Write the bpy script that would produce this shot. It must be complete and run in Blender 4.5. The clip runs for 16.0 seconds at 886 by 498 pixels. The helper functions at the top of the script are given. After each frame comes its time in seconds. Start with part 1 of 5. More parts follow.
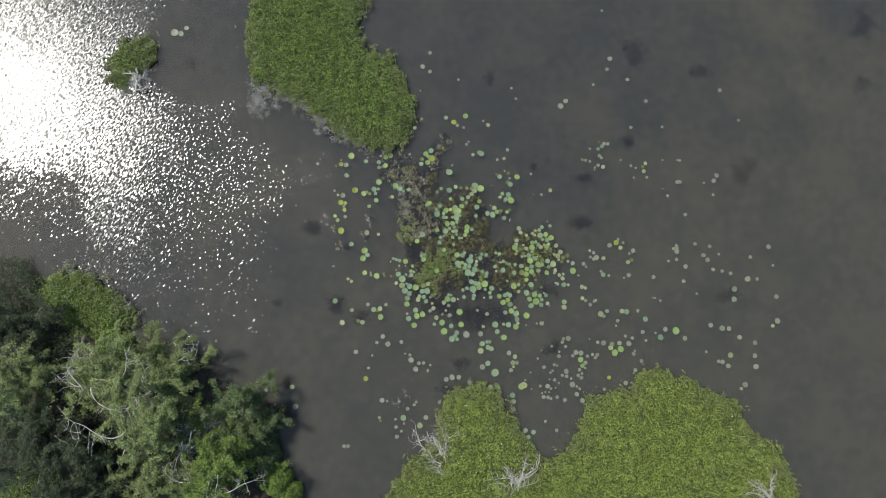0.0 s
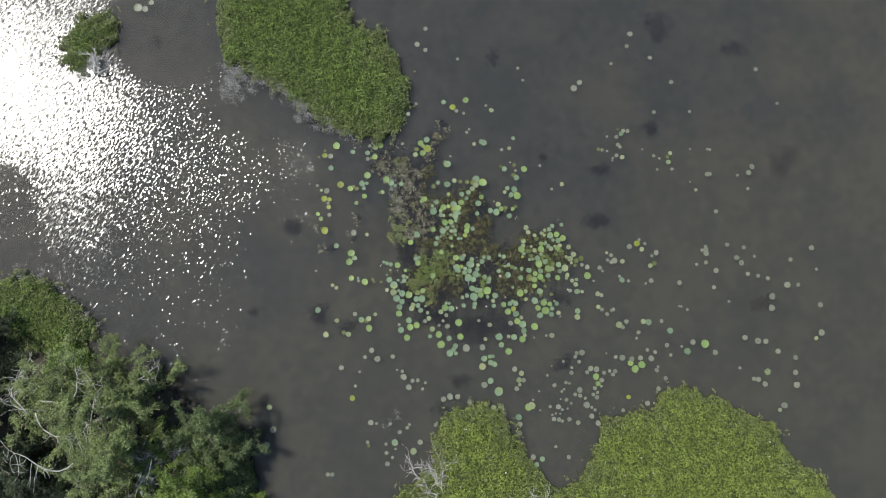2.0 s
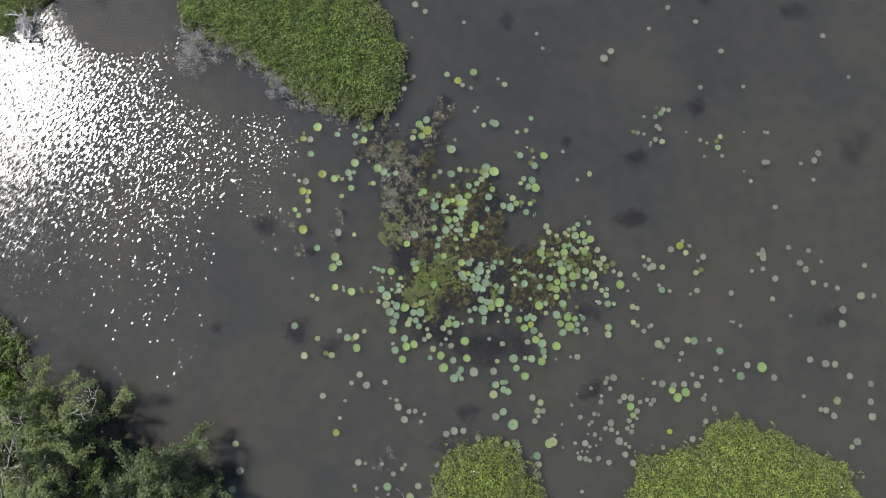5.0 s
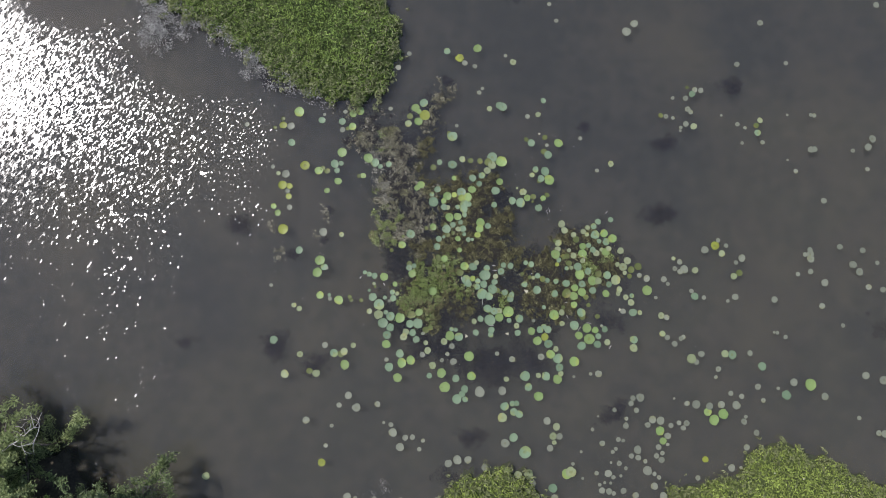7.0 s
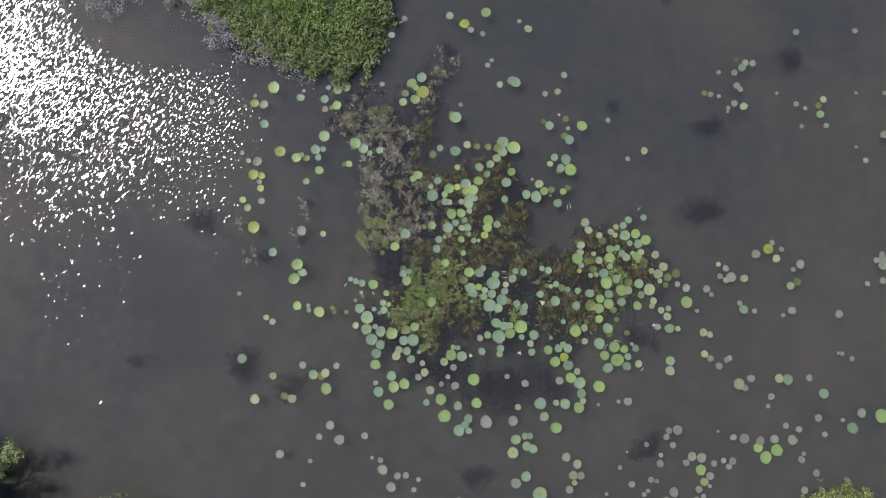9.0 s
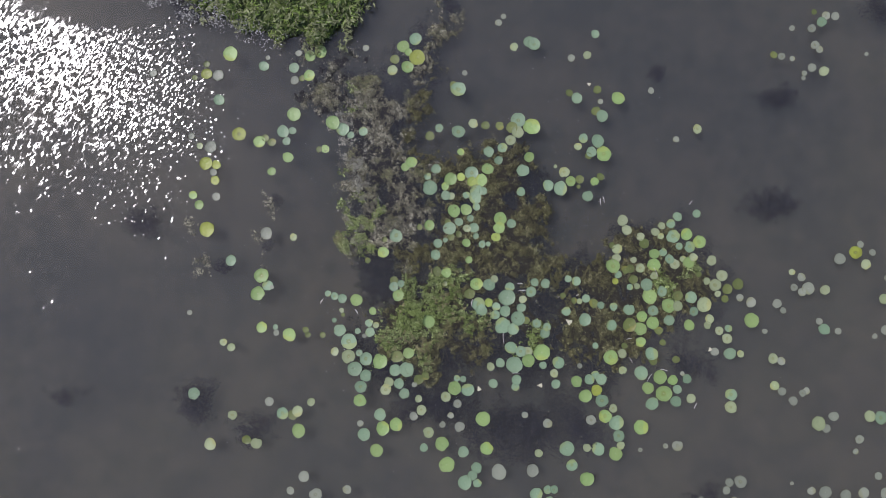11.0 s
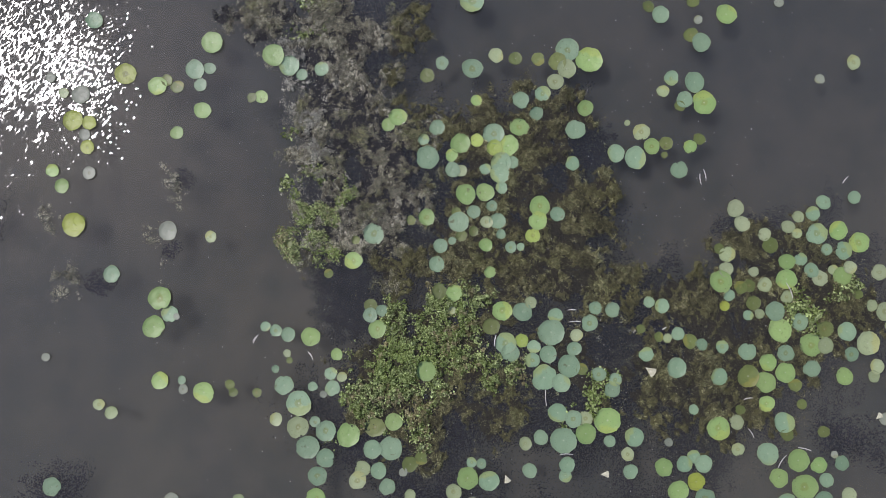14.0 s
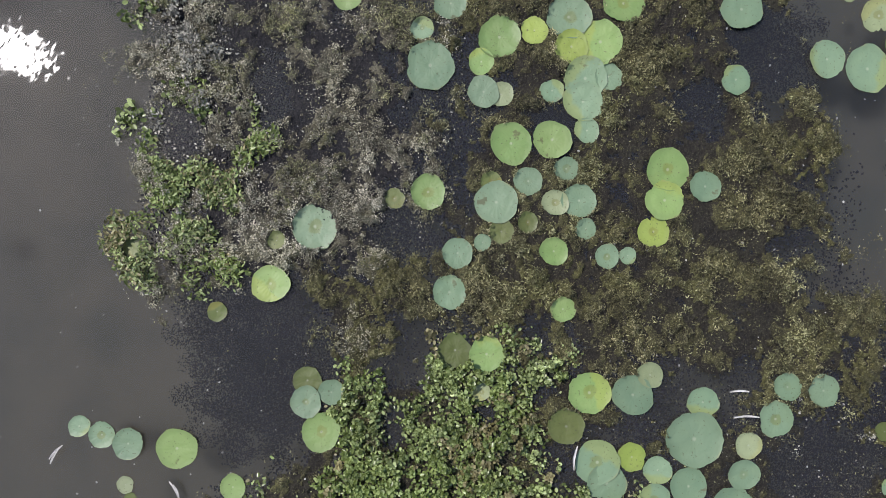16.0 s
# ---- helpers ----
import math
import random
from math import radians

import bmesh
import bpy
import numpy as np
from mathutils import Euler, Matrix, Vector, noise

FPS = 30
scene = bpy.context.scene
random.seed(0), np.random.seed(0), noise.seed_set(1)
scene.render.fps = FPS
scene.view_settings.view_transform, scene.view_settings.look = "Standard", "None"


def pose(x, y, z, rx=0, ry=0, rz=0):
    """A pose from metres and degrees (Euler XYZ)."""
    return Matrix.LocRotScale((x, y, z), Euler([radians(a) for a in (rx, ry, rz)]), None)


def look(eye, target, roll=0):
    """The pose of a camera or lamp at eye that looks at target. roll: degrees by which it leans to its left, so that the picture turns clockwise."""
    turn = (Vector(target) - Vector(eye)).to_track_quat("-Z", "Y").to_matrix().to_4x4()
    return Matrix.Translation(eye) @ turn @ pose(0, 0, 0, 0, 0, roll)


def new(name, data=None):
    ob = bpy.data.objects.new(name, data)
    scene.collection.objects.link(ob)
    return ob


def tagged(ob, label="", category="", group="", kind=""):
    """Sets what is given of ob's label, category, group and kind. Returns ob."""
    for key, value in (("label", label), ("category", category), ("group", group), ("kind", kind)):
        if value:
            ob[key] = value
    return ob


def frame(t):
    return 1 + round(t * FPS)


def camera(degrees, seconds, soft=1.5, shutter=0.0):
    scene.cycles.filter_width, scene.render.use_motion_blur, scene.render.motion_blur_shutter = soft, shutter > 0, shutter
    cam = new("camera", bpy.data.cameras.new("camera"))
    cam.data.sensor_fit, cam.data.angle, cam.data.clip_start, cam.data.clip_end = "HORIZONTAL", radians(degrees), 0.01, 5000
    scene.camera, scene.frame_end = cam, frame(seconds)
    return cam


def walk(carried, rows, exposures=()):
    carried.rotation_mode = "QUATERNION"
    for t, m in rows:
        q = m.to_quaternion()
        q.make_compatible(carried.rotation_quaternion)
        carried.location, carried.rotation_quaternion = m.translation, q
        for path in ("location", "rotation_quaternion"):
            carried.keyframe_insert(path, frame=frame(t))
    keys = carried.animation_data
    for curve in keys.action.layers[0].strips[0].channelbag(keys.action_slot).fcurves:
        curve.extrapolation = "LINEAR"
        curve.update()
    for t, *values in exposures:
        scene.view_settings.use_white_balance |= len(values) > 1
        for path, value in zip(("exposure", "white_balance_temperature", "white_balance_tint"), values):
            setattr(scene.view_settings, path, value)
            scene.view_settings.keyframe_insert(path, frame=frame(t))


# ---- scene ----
cam = camera(66.0, 16.0, soft=0.9)
PATH = [
    (0, (0.071, -5.18, 36.25), (0.163, -4.939, 34.267), 20.0),
    (0.5, (0.448, -4.934, 35.325), (0.523, -4.698, 33.34), 16.7),
    (1, (0.704, -4.68, 34.26), (0.77, -4.45, 32.274), 15.0),
    (1.5, (0.902, -4.383, 33.195), (0.961, -4.162, 31.208), 14.0),
    (2, (1.027, -4.117, 32.115), (1.081, -3.904, 30.127), 13.3),
    (2.5, (1.025, -3.865, 31.126), (1.081, -3.661, 29.137), 14.4),
    (3, (0.991, -3.634, 30.186), (1.049, -3.436, 28.197), 15.4),
    (3.5, (1.02, -3.523, 29.239), (1.076, -3.327, 27.249), 14.8),
    (4, (1.039, -3.335, 28.376), (1.093, -3.144, 26.386), 14.8),
    (6.5, (1.201, -2.695, 24.07), (1.249, -2.518, 22.078), 14.4),
    (7, (1.241, -2.623, 23.251), (1.286, -2.441, 21.259), 12.8),
    (7.5, (1.236, -2.467, 22.387), (1.28, -2.29, 20.395), 13.1),
    (8, (1.319, -2.297, 21.513), (1.356, -2.128, 19.521), 11.5),
    (8.5, (1.418, -2.118, 20.551), (1.448, -1.959, 18.557), 9.6),
    (9, (1.527, -1.867, 19.587), (1.55, -1.72, 17.593), 8.1),
    (11.5, (1.854, -1.031, 14.686), (1.839, -0.932, 12.688), -9.8),
    (12, (1.798, -1.028, 13.777), (1.784, -0.923, 11.78), -8.6),
    (12.5, (1.721, -1.003, 12.897), (1.712, -0.895, 10.9), -6.2),
    (13, (1.729, -0.966, 11.977), (1.712, -0.855, 9.98), -10.2),
    (13.5, (1.708, -0.872, 10.925), (1.693, -0.762, 8.928), -9.2),
    (14, (1.777, -0.677, 9.818), (1.754, -0.579, 7.82), -14.5),
    (14.5, (1.702, -0.595, 8.693), (1.695, -0.494, 6.695), -4.8),
    (15, (1.56, -0.504, 7.368), (1.577, -0.403, 5.371), 8.3),
    (15.5, (1.594, -0.494, 5.898), (1.597, -0.369, 3.902), 0.5),
    (16, (1.51, -0.357, 4.611), (1.52, -0.254, 2.614), 4.4),
]
EXPOSURES = [(0.0, 0.0, 6600, 6), (4.0, 0.0, 6550, 9), (7.0, 0.0, 6400, 14), (12.5, 0.0, 6200, 19), (14.0, 0.02, 6280, 17), (16.0, 0.18, 6400, 14)]
walk(cam, [(t, look(eye, target, roll)) for t, eye, target, roll in PATH], EXPOSURES)

# ---- light ----
SUN_ELEVATION, SUN_AZIMUTH = 54.4, 150.0
world = bpy.data.worlds.new("sky")
scene.world = world
world.use_nodes = True
sky = world.node_tree.nodes.new("ShaderNodeTexSky")
sky.sky_type, sky.sun_disc = "NISHITA", False
sky.sun_elevation, sky.sun_rotation = radians(SUN_ELEVATION), radians(90 - SUN_AZIMUTH)
back = world.node_tree.nodes["Background"]
back.inputs["Strength"].default_value = 0.12
world.node_tree.links.new(sky.outputs[0], back.inputs["Color"])
sun = new("sun", bpy.data.lights.new("sun", "SUN"))
sun.data.energy, sun.data.angle, sun.data.color = 3.4, radians(0.53), (1.0, 0.965, 0.92)
sun.matrix_world = look((0, 0, 0), (-math.cos(radians(SUN_AZIMUTH)), -math.sin(radians(SUN_AZIMUTH)), -math.tan(radians(SUN_ELEVATION))))


# ---- materials ----
class Nodes:
    """A short way to write node trees."""

    def __init__(self, name):
        self.mat = bpy.data.materials.new(name)
        self.mat.use_nodes = True
        self.tree = self.mat.node_tree
        self.tree.nodes.clear()
        self.out = self.add("OutputMaterial")

    def add(self, kind, **values):
        node = self.tree.nodes.new("ShaderNode" + kind)
        for key, value in values.items():
            self.put(node.inputs[key.replace("_", " ")], value)
        return node

    def put(self, socket, value):
        if isinstance(value, bpy.types.NodeSocket):
            self.tree.links.new(value, socket)
        else:
            socket.default_value = value

    def math(self, how, a, b=0.0, clamp=False):
        node = self.tree.nodes.new("ShaderNodeMath")
        node.operation, node.use_clamp = how, clamp
        self.put(node.inputs[0], a)
        self.put(node.inputs[1], b)
        return node.outputs[0]

    def mix(self, f, a, b, how="MIX"):
        node = self.tree.nodes.new("ShaderNodeMix")
        node.data_type, node.blend_type = "RGBA", how
        self.put(node.inputs[0], f)
        self.put(node.inputs[6], a)
        self.put(node.inputs[7], b)
        return node.outputs[2]

    def scale(self, colour, f):
        node = self.tree.nodes.new("ShaderNodeVectorMath")
        node.operation = "SCALE"
        self.put(node.inputs[0], colour)
        self.put(node.inputs[3], f)
        return node.outputs[0]

    def ramp(self, f, low, high, a=0.0, b=1.0):
        node = self.add("MapRange", Value=f, From_Min=low, From_Max=high, To_Min=a, To_Max=b)
        node.interpolation_type = "SMOOTHSTEP"
        return node.outputs[0]

    def noise(self, at, scale, detail=2.0, rough=0.5):
        return self.add("TexNoise", Vector=at, Scale=scale, Detail=detail, Roughness=rough).outputs["Fac"]

    def position(self):
        return self.add("NewGeometry").outputs["Position"]

    def island(self):
        return self.add("NewGeometry").outputs["Random Per Island"]


def rgb(r, g, b):
    return (r, g, b, 1.0)


def foliage(name, dark, mid, light, rough=0.5, patch=0.6, lets=0.25, few=1.0, shine=0.4, clump=4.0, least=0.7, most=1.15):
    """Leaves: each its own shade, older and fresher clumps, patches over a metre or two, and some light let through."""
    n = Nodes(name)
    at = n.position()
    own = n.math("POWER", n.island(), few)
    shade = n.mix(own, rgb(*dark), rgb(*light))
    shade = n.mix(n.ramp(n.noise(at, patch, 3.0), 0.35, 0.65), shade, n.mix(0.5, shade, rgb(*mid)))
    shade = n.mix(n.ramp(n.noise(at, 25.0), 0.3, 0.7, 0.0, 0.35), shade, rgb(*dark))
    shade = n.scale(shade, n.ramp(n.noise(at, clump, 3.0, 0.6), 0.34, 0.66, least, most))
    face = n.add("BsdfPrincipled", Base_Color=shade, Roughness=rough, Specular_IOR_Level=shine)
    glow = n.add("BsdfTranslucent", Color=shade)
    n.put(n.out.inputs[0], n.add("MixShader", Fac=lets).outputs[0])
    last = n.tree.nodes[-1]
    n.put(last.inputs[1], face.outputs[0])
    n.put(last.inputs[2], glow.outputs[0])
    return n.mat


def surface(name, dark, light, scale, rough=0.9, relief=0.01):
    """Mud, bark and other rough stuff in two shades, at two scales."""
    n = Nodes(name)
    at = n.position()
    coarse, fine = n.noise(at, scale, 4.0), n.noise(at, scale * 9, 3.0)
    f = n.ramp(n.math("ADD", n.math("MULTIPLY", coarse, 0.6), n.math("MULTIPLY", fine, 0.4)), 0.36, 0.64)
    face = n.add("BsdfPrincipled", Base_Color=n.mix(f, rgb(*dark), rgb(*light)), Roughness=rough)
    bump = n.add("Bump", Strength=0.6, Distance=relief, Height=fine)
    n.put(face.inputs["Normal"], bump.outputs[0])
    n.put(n.out.inputs[0], face.outputs[0])
    return n.mat


def weed_surface(name, dark, mid, light, fresh):
    """The felted top of a floating weed mat: fresher and older clumps, fine pale tips, and pits with shade put into the
    colour.
    """
    n = Nodes(name)
    at = n.position()
    shade = n.mix(n.ramp(n.noise(at, 5.0, 4.0, 0.6), 0.36, 0.62), rgb(*dark), rgb(*mid))
    shade = n.mix(n.ramp(n.noise(at, 1.3, 3.0), 0.5, 0.62, 0.0, 0.6), shade, n.mix(0.25, rgb(*fresh), shade))
    # low spots of the bump are darkened here, as shade would do
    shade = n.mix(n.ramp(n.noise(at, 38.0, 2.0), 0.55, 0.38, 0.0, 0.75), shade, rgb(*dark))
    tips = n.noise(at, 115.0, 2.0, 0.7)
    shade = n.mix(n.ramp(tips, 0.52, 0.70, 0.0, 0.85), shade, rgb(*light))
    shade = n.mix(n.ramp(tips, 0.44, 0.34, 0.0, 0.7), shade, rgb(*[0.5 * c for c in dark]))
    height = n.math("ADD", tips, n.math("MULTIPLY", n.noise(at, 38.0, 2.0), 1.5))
    bump = n.add("Bump", Strength=1.0, Distance=0.014, Height=height)
    face = n.add("BsdfPrincipled", Base_Color=shade, Roughness=0.6, Specular_IOR_Level=0.3, Normal=bump.outputs[0])
    n.put(n.out.inputs[0], face.outputs[0])
    return n.mat


def water_material():
    """Silty water: half of the light comes back from the silt, the rest passes; ripples die away among the weeds."""
    n = Nodes("silty_water")
    at = n.position()
    xyz = n.add("SeparateXYZ", Vector=at)
    # silt: slow clouds of brown and grey, with finer wisps; greyer towards +y, where sky reflection is put into the
    # colour
    clouds = n.math("SUBTRACT", n.noise(at, 0.11, 3.0), n.math("MULTIPLY", xyz.outputs[1], 0.018))
    clouds = n.math("ADD", clouds, n.ramp(xyz.outputs[0], 6.0, 24.0, 0.0, 0.22))
    wisps = n.noise(at, 0.7, 4.0, 0.6)
    silt = n.mix(n.ramp(clouds, 0.38, 0.62), rgb(0.086, 0.089, 0.090), rgb(0.134, 0.128, 0.103))
    silt = n.mix(n.ramp(wisps, 0.35, 0.7, 0.0, 0.5), silt, rgb(0.081, 0.081, 0.084))
    # ripples: small facets longer along the crests, steep in the open water, damped among the weed beds
    drift = n.math("ADD", xyz.outputs[0], n.math("MULTIPLY", n.noise(at, 0.35, 2.0), 3.0))
    steep = n.ramp(drift, -3.0, 0.1, 1.0, 0.14)
    steep = n.math("MULTIPLY", steep, n.ramp(drift, 0.3, 2.0, 1.0, 0.3))
    steep = n.math("MULTIPLY", steep, n.ramp(drift, -13.0, -7.0, 0.78, 1.0))
    # lee of the marsh islands and of the trees
    for x, y, wide, deep in ((-11.2, 10.0, 3.4, 2.7), (-6.3, 6.6, 3.2, 1.7)):
        dx = n.math("DIVIDE", n.math("SUBTRACT", xyz.outputs[0], x), wide)
        dy = n.math("DIVIDE", n.math("SUBTRACT", xyz.outputs[1], y), deep)
        far = n.math("ADD", n.math("MULTIPLY", dx, dx), n.math("MULTIPLY", dy, dy))
        steep = n.math("MULTIPLY", steep, n.ramp(far, 0.55, 1.25, 0.2, 1.0))
    lee = n.math("ADD", xyz.outputs[1], n.ramp(xyz.outputs[0], -18.0, -8.0, -3.6, 0.0))
    quiet = n.ramp(n.math("ADD", lee, n.math("MULTIPLY", n.noise(at, 0.4, 3.0), 2.4)), 0.6, 3.4, 0.5, 1.0)
    quiet = n.math("MAXIMUM", quiet, n.math("MULTIPLY", n.ramp(xyz.outputs[0], -20.5, -15.5, 0.0, 0.86), n.ramp(xyz.outputs[0], -8.6, -5.4, 1.0, 0.0)))
    gusts = n.ramp(n.noise(at, 0.5, 3.0), 0.3, 0.7, 0.75, 1.2)
    steep = n.math("MULTIPLY", steep, gusts)
    wobble = n.add("VectorMath")
    wobble.operation = "MULTIPLY_ADD"
    n.put(wobble.inputs[0], n.add("TexNoise", Vector=at, Scale=5.0, Detail=1.0).outputs["Color"])
    wobble.inputs[1].default_value = (0.12, 0.12, 0)
    n.put(wobble.inputs[2], at)
    lean = n.add("Mapping", Vector=wobble.outputs[0])
    lean.vector_type = "TEXTURE"
    lean.inputs["Rotation"].default_value = (0, 0, radians(56))
    lean.inputs["Scale"].default_value = (1.9, 1.0, 1.0)
    wavelets = [n.add("TexNoise", Vector=lean.outputs[0], Scale=scale, Detail=1.0, Roughness=0.45).outputs["Color"] for scale in (11.0, 16.5, 26.0)]
    fine = n.add("SeparateColor", Color=n.mix(n.ramp(drift, -3.0, -1.6), n.mix(n.ramp(drift, -5.6, -3.8), wavelets[0], wavelets[1]), wavelets[2]))
    # only a slow swell is left near the mats
    still = n.ramp(drift, -1.6, 0.1, 1.0, 0.7)
    slopes = []
    for k in range(2):
        swell = n.math("MULTIPLY", n.math("SUBTRACT", n.noise(lean.outputs[0], 3.0 + k, 2.0), 0.5), 0.05)
        d = n.math("SUBTRACT", fine.outputs[k], 0.5)
        rare = n.math("MULTIPLY", n.math("POWER", d, 3.0), n.math("MULTIPLY", n.math("MULTIPLY", n.ramp(quiet, 0.5, 1.0, 9.0, 7.5), n.ramp(drift, -13.0, -8.0, 0.5, 1.0)), n.ramp(drift, -8.5, -2.8, 1.0, 0.35)))
        facet = n.math("ADD", n.math("MULTIPLY", n.math("MULTIPLY", d, n.ramp(drift, -12.5, -6.0, 0.40, 0.43)), quiet), rare)
        slopes.append(n.math("MULTIPLY", n.math("ADD", swell, n.math("MULTIPLY", facet, still)), steep))
    # the breeze blows mostly along x and a little down the pond: steeper that way than across
    across = [n.math("SUBTRACT", n.math("MULTIPLY", slopes[k], (1.25, 0.74)[k]), n.math("MULTIPLY", slopes[1 - k], 0.27)) for k in range(2)]
    tip = n.add("CombineXYZ", X=across[0], Y=across[1], Z=1.0)
    face = n.add("VectorMath")
    face.operation = "NORMALIZE"
    n.put(face.inputs[0], tip.outputs[0])
    silted = n.add("BsdfDiffuse", Color=silt)
    clear = n.add("BsdfTransparent", Color=rgb(0.88, 0.88, 0.85))
    # the water clears over the weed beds, where the plants hold the silt down
    wide = [n.math("DIVIDE", n.math("SUBTRACT", xyz.outputs[k], (2.2, -0.7)[k]), (4.4, 4.0)[k]) for k in range(2)]
    far = n.math("ADD", n.math("ADD", n.math("MULTIPLY", wide[0], wide[0]), n.math("MULTIPLY", wide[1], wide[1])), n.math("MULTIPLY", n.noise(at, 0.8, 3.0), 0.5))
    body = n.add("MixShader", Fac=n.ramp(far, 0.7, 1.5, 0.85, 0.69))
    n.put(body.inputs[1], silted.outputs[0])
    n.put(body.inputs[2], clear.outputs[0])
    gloss = n.add("BsdfGlossy", Color=rgb(1, 1, 1), Roughness=n.math("ADD", n.math("MULTIPLY", n.math("MULTIPLY", n.ramp(steep, 0.1, 0.9, 0.11, 0.165), n.ramp(drift, -3.8, -1.5, 1.0, 0.72)), n.ramp(quiet, 0.42, 0.9, 0.66, 1.0)), n.math("MULTIPLY", n.ramp(drift, -14.0, -9.0, 0.09, 0.0), quiet)), Normal=face.outputs[0])
    gloss.distribution = "BECKMANN"
    skin = n.add("MixShader", Fac=n.add("Fresnel", IOR=1.42, Normal=face.outputs[0]).outputs[0])
    n.put(skin.inputs[1], body.outputs[0])
    n.put(skin.inputs[2], gloss.outputs[0])
    n.put(n.out.inputs[0], skin.outputs[0])
    return n.mat


def pad_material(name, base, other, centre, faded, rough=0.5):
    """A lily pad: a pale navel where the stalk joins, faint veins, a worn rim, faded and wet blotches; every pad has its own tint."""
    n = Nodes(name)
    uv = n.add("UVMap").outputs[0]
    own = n.math("FRACT", n.math("ADD", n.add("ObjectInfo").outputs["Random"], n.island()))
    again, third = n.math("FRACT", n.math("MULTIPLY", own, 7.31)), n.math("FRACT", n.math("MULTIPLY", own, 17.7))
    away = n.add("VectorMath")
    away.operation = "LENGTH"
    n.put(away.inputs[0], uv)
    reach = away.outputs["Value"]
    flat = n.add("SeparateXYZ", Vector=uv)
    at = n.position()
    rough_edge = n.math("MULTIPLY", n.math("SUBTRACT", n.noise(at, 11.0, 3.0, 0.6), 0.5), 1.3)
    tint = n.mix(own, rgb(*base), rgb(*other))
    tint = n.mix(n.ramp(n.noise(at, 9.0, 3.0), 0.35, 0.7, 0.0, 0.4), tint, n.mix(0.5, rgb(*base), rgb(*centre)))
    # one side yellows or lies wet, on some pads
    side = n.math("ADD", n.math("ADD", n.math("MULTIPLY", flat.outputs[0], n.math("SUBTRACT", again, 0.3)), n.math("MULTIPLY", flat.outputs[1], n.math("SUBTRACT", third, 0.5))), n.math("MULTIPLY", rough_edge, 0.35))
    tint = n.mix(n.math("MULTIPLY", n.ramp(side, 0.12, 0.26), n.ramp(third, 0.5, 0.8, 0.0, 0.75)), tint, n.mix(0.3, rgb(*faded), tint))
    # a sunken, wet middle on others
    bowl = n.math("ADD", reach, n.math("MULTIPLY", rough_edge, 0.5))
    tint = n.mix(n.math("MULTIPLY", n.ramp(bowl, 0.34, 0.22), n.ramp(again, 0.6, 0.8, 0.0, 0.6)), tint, n.mix(0.45, rgb(*faded), rgb(0.06, 0.075, 0.03)))
    tint = n.mix(n.ramp(reach, 0.03, 0.10, 0.6, 0.0), tint, n.mix(0.5, rgb(*centre), rgb(0.5, 0.52, 0.4)))
    veins = n.math("SINE", n.math("MULTIPLY", n.math("ARCTAN2", flat.outputs[1], flat.outputs[0]), 19.0))
    tint = n.mix(n.math("MULTIPLY", n.ramp(veins, 0.55, 1.0, 0.0, 0.06), n.ramp(reach, 0.9, 0.4)), tint, rgb(*centre))
    tint = n.mix(n.math("MULTIPLY", n.ramp(reach, 0.6, 0.9), 0.22), tint, n.mix(0.5, tint, rgb(0.03, 0.05, 0.02)))
    tint = n.mix(n.math("MULTIPLY", n.ramp(reach, 0.93, 1.0), n.ramp(n.noise(at, 16.0), 0.45, 0.7, 0.0, 0.5)), tint, rgb(0.27, 0.26, 0.12))
    specks = n.ramp(n.noise(at, 65.0, 1.0), 0.67, 0.73, 0.0, 0.6)
    tint = n.mix(specks, tint, rgb(0.09, 0.085, 0.04))
    rot = n.math("MULTIPLY", n.ramp(n.noise(at, 7.0, 4.0, 0.65), 0.64, 0.7), n.ramp(again, 0.5, 0.3, 0.0, 0.7))
    tint = n.mix(rot, tint, rgb(0.10, 0.085, 0.035))
    tint = n.scale(tint, n.ramp(third, 0.0, 1.0, 0.84, 1.1))
    bump = n.add("Bump", Strength=0.6, Distance=0.012, Height=n.math("ADD", n.noise(at, 13.0), n.math("MULTIPLY", veins, 0.018)))
    face = n.add("BsdfPrincipled", Base_Color=tint, Roughness=rough, Normal=bump.outputs[0])
    n.put(n.out.inputs[0], face.outputs[0])
    return n.mat


WATER = water_material()
MUD = surface("suspended_silt", (0.100, 0.104, 0.097), (0.147, 0.139, 0.121), 0.22)
cloudy_mud = next(node for node in MUD.node_tree.nodes if node.type == "BSDF_PRINCIPLED")
cloudy_mud.inputs["Specular IOR Level"].default_value = 0.0
cloudy_mud.inputs["Subsurface Weight"].default_value = 1.0
cloudy_mud.inputs["Subsurface Radius"].default_value = (1.0, 0.95, 0.85)
cloudy_mud.inputs["Subsurface Scale"].default_value = 2.5
SOIL = surface("bank_soil", (0.03, 0.026, 0.018), (0.075, 0.065, 0.045), 1.5)
BARK = surface("bark", (0.10, 0.085, 0.065), (0.24, 0.21, 0.17), 6.0, 0.9, 0.02)
DEAD_WOOD = surface("bleached_wood", (0.36, 0.34, 0.31), (0.70, 0.67, 0.63), 8.0, 0.85, 0.01)
MARSH_LEAF = foliage("marsh_leaf", (0.050, 0.090, 0.013), (0.205, 0.265, 0.055), (0.41, 0.58, 0.13), few=1.25, clump=2.4, least=0.6, most=1.2)
# paler copy of the leaf above, with the sunlit look put into its colour
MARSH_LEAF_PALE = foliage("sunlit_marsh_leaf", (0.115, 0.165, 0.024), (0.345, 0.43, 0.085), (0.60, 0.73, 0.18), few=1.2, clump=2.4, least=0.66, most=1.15)
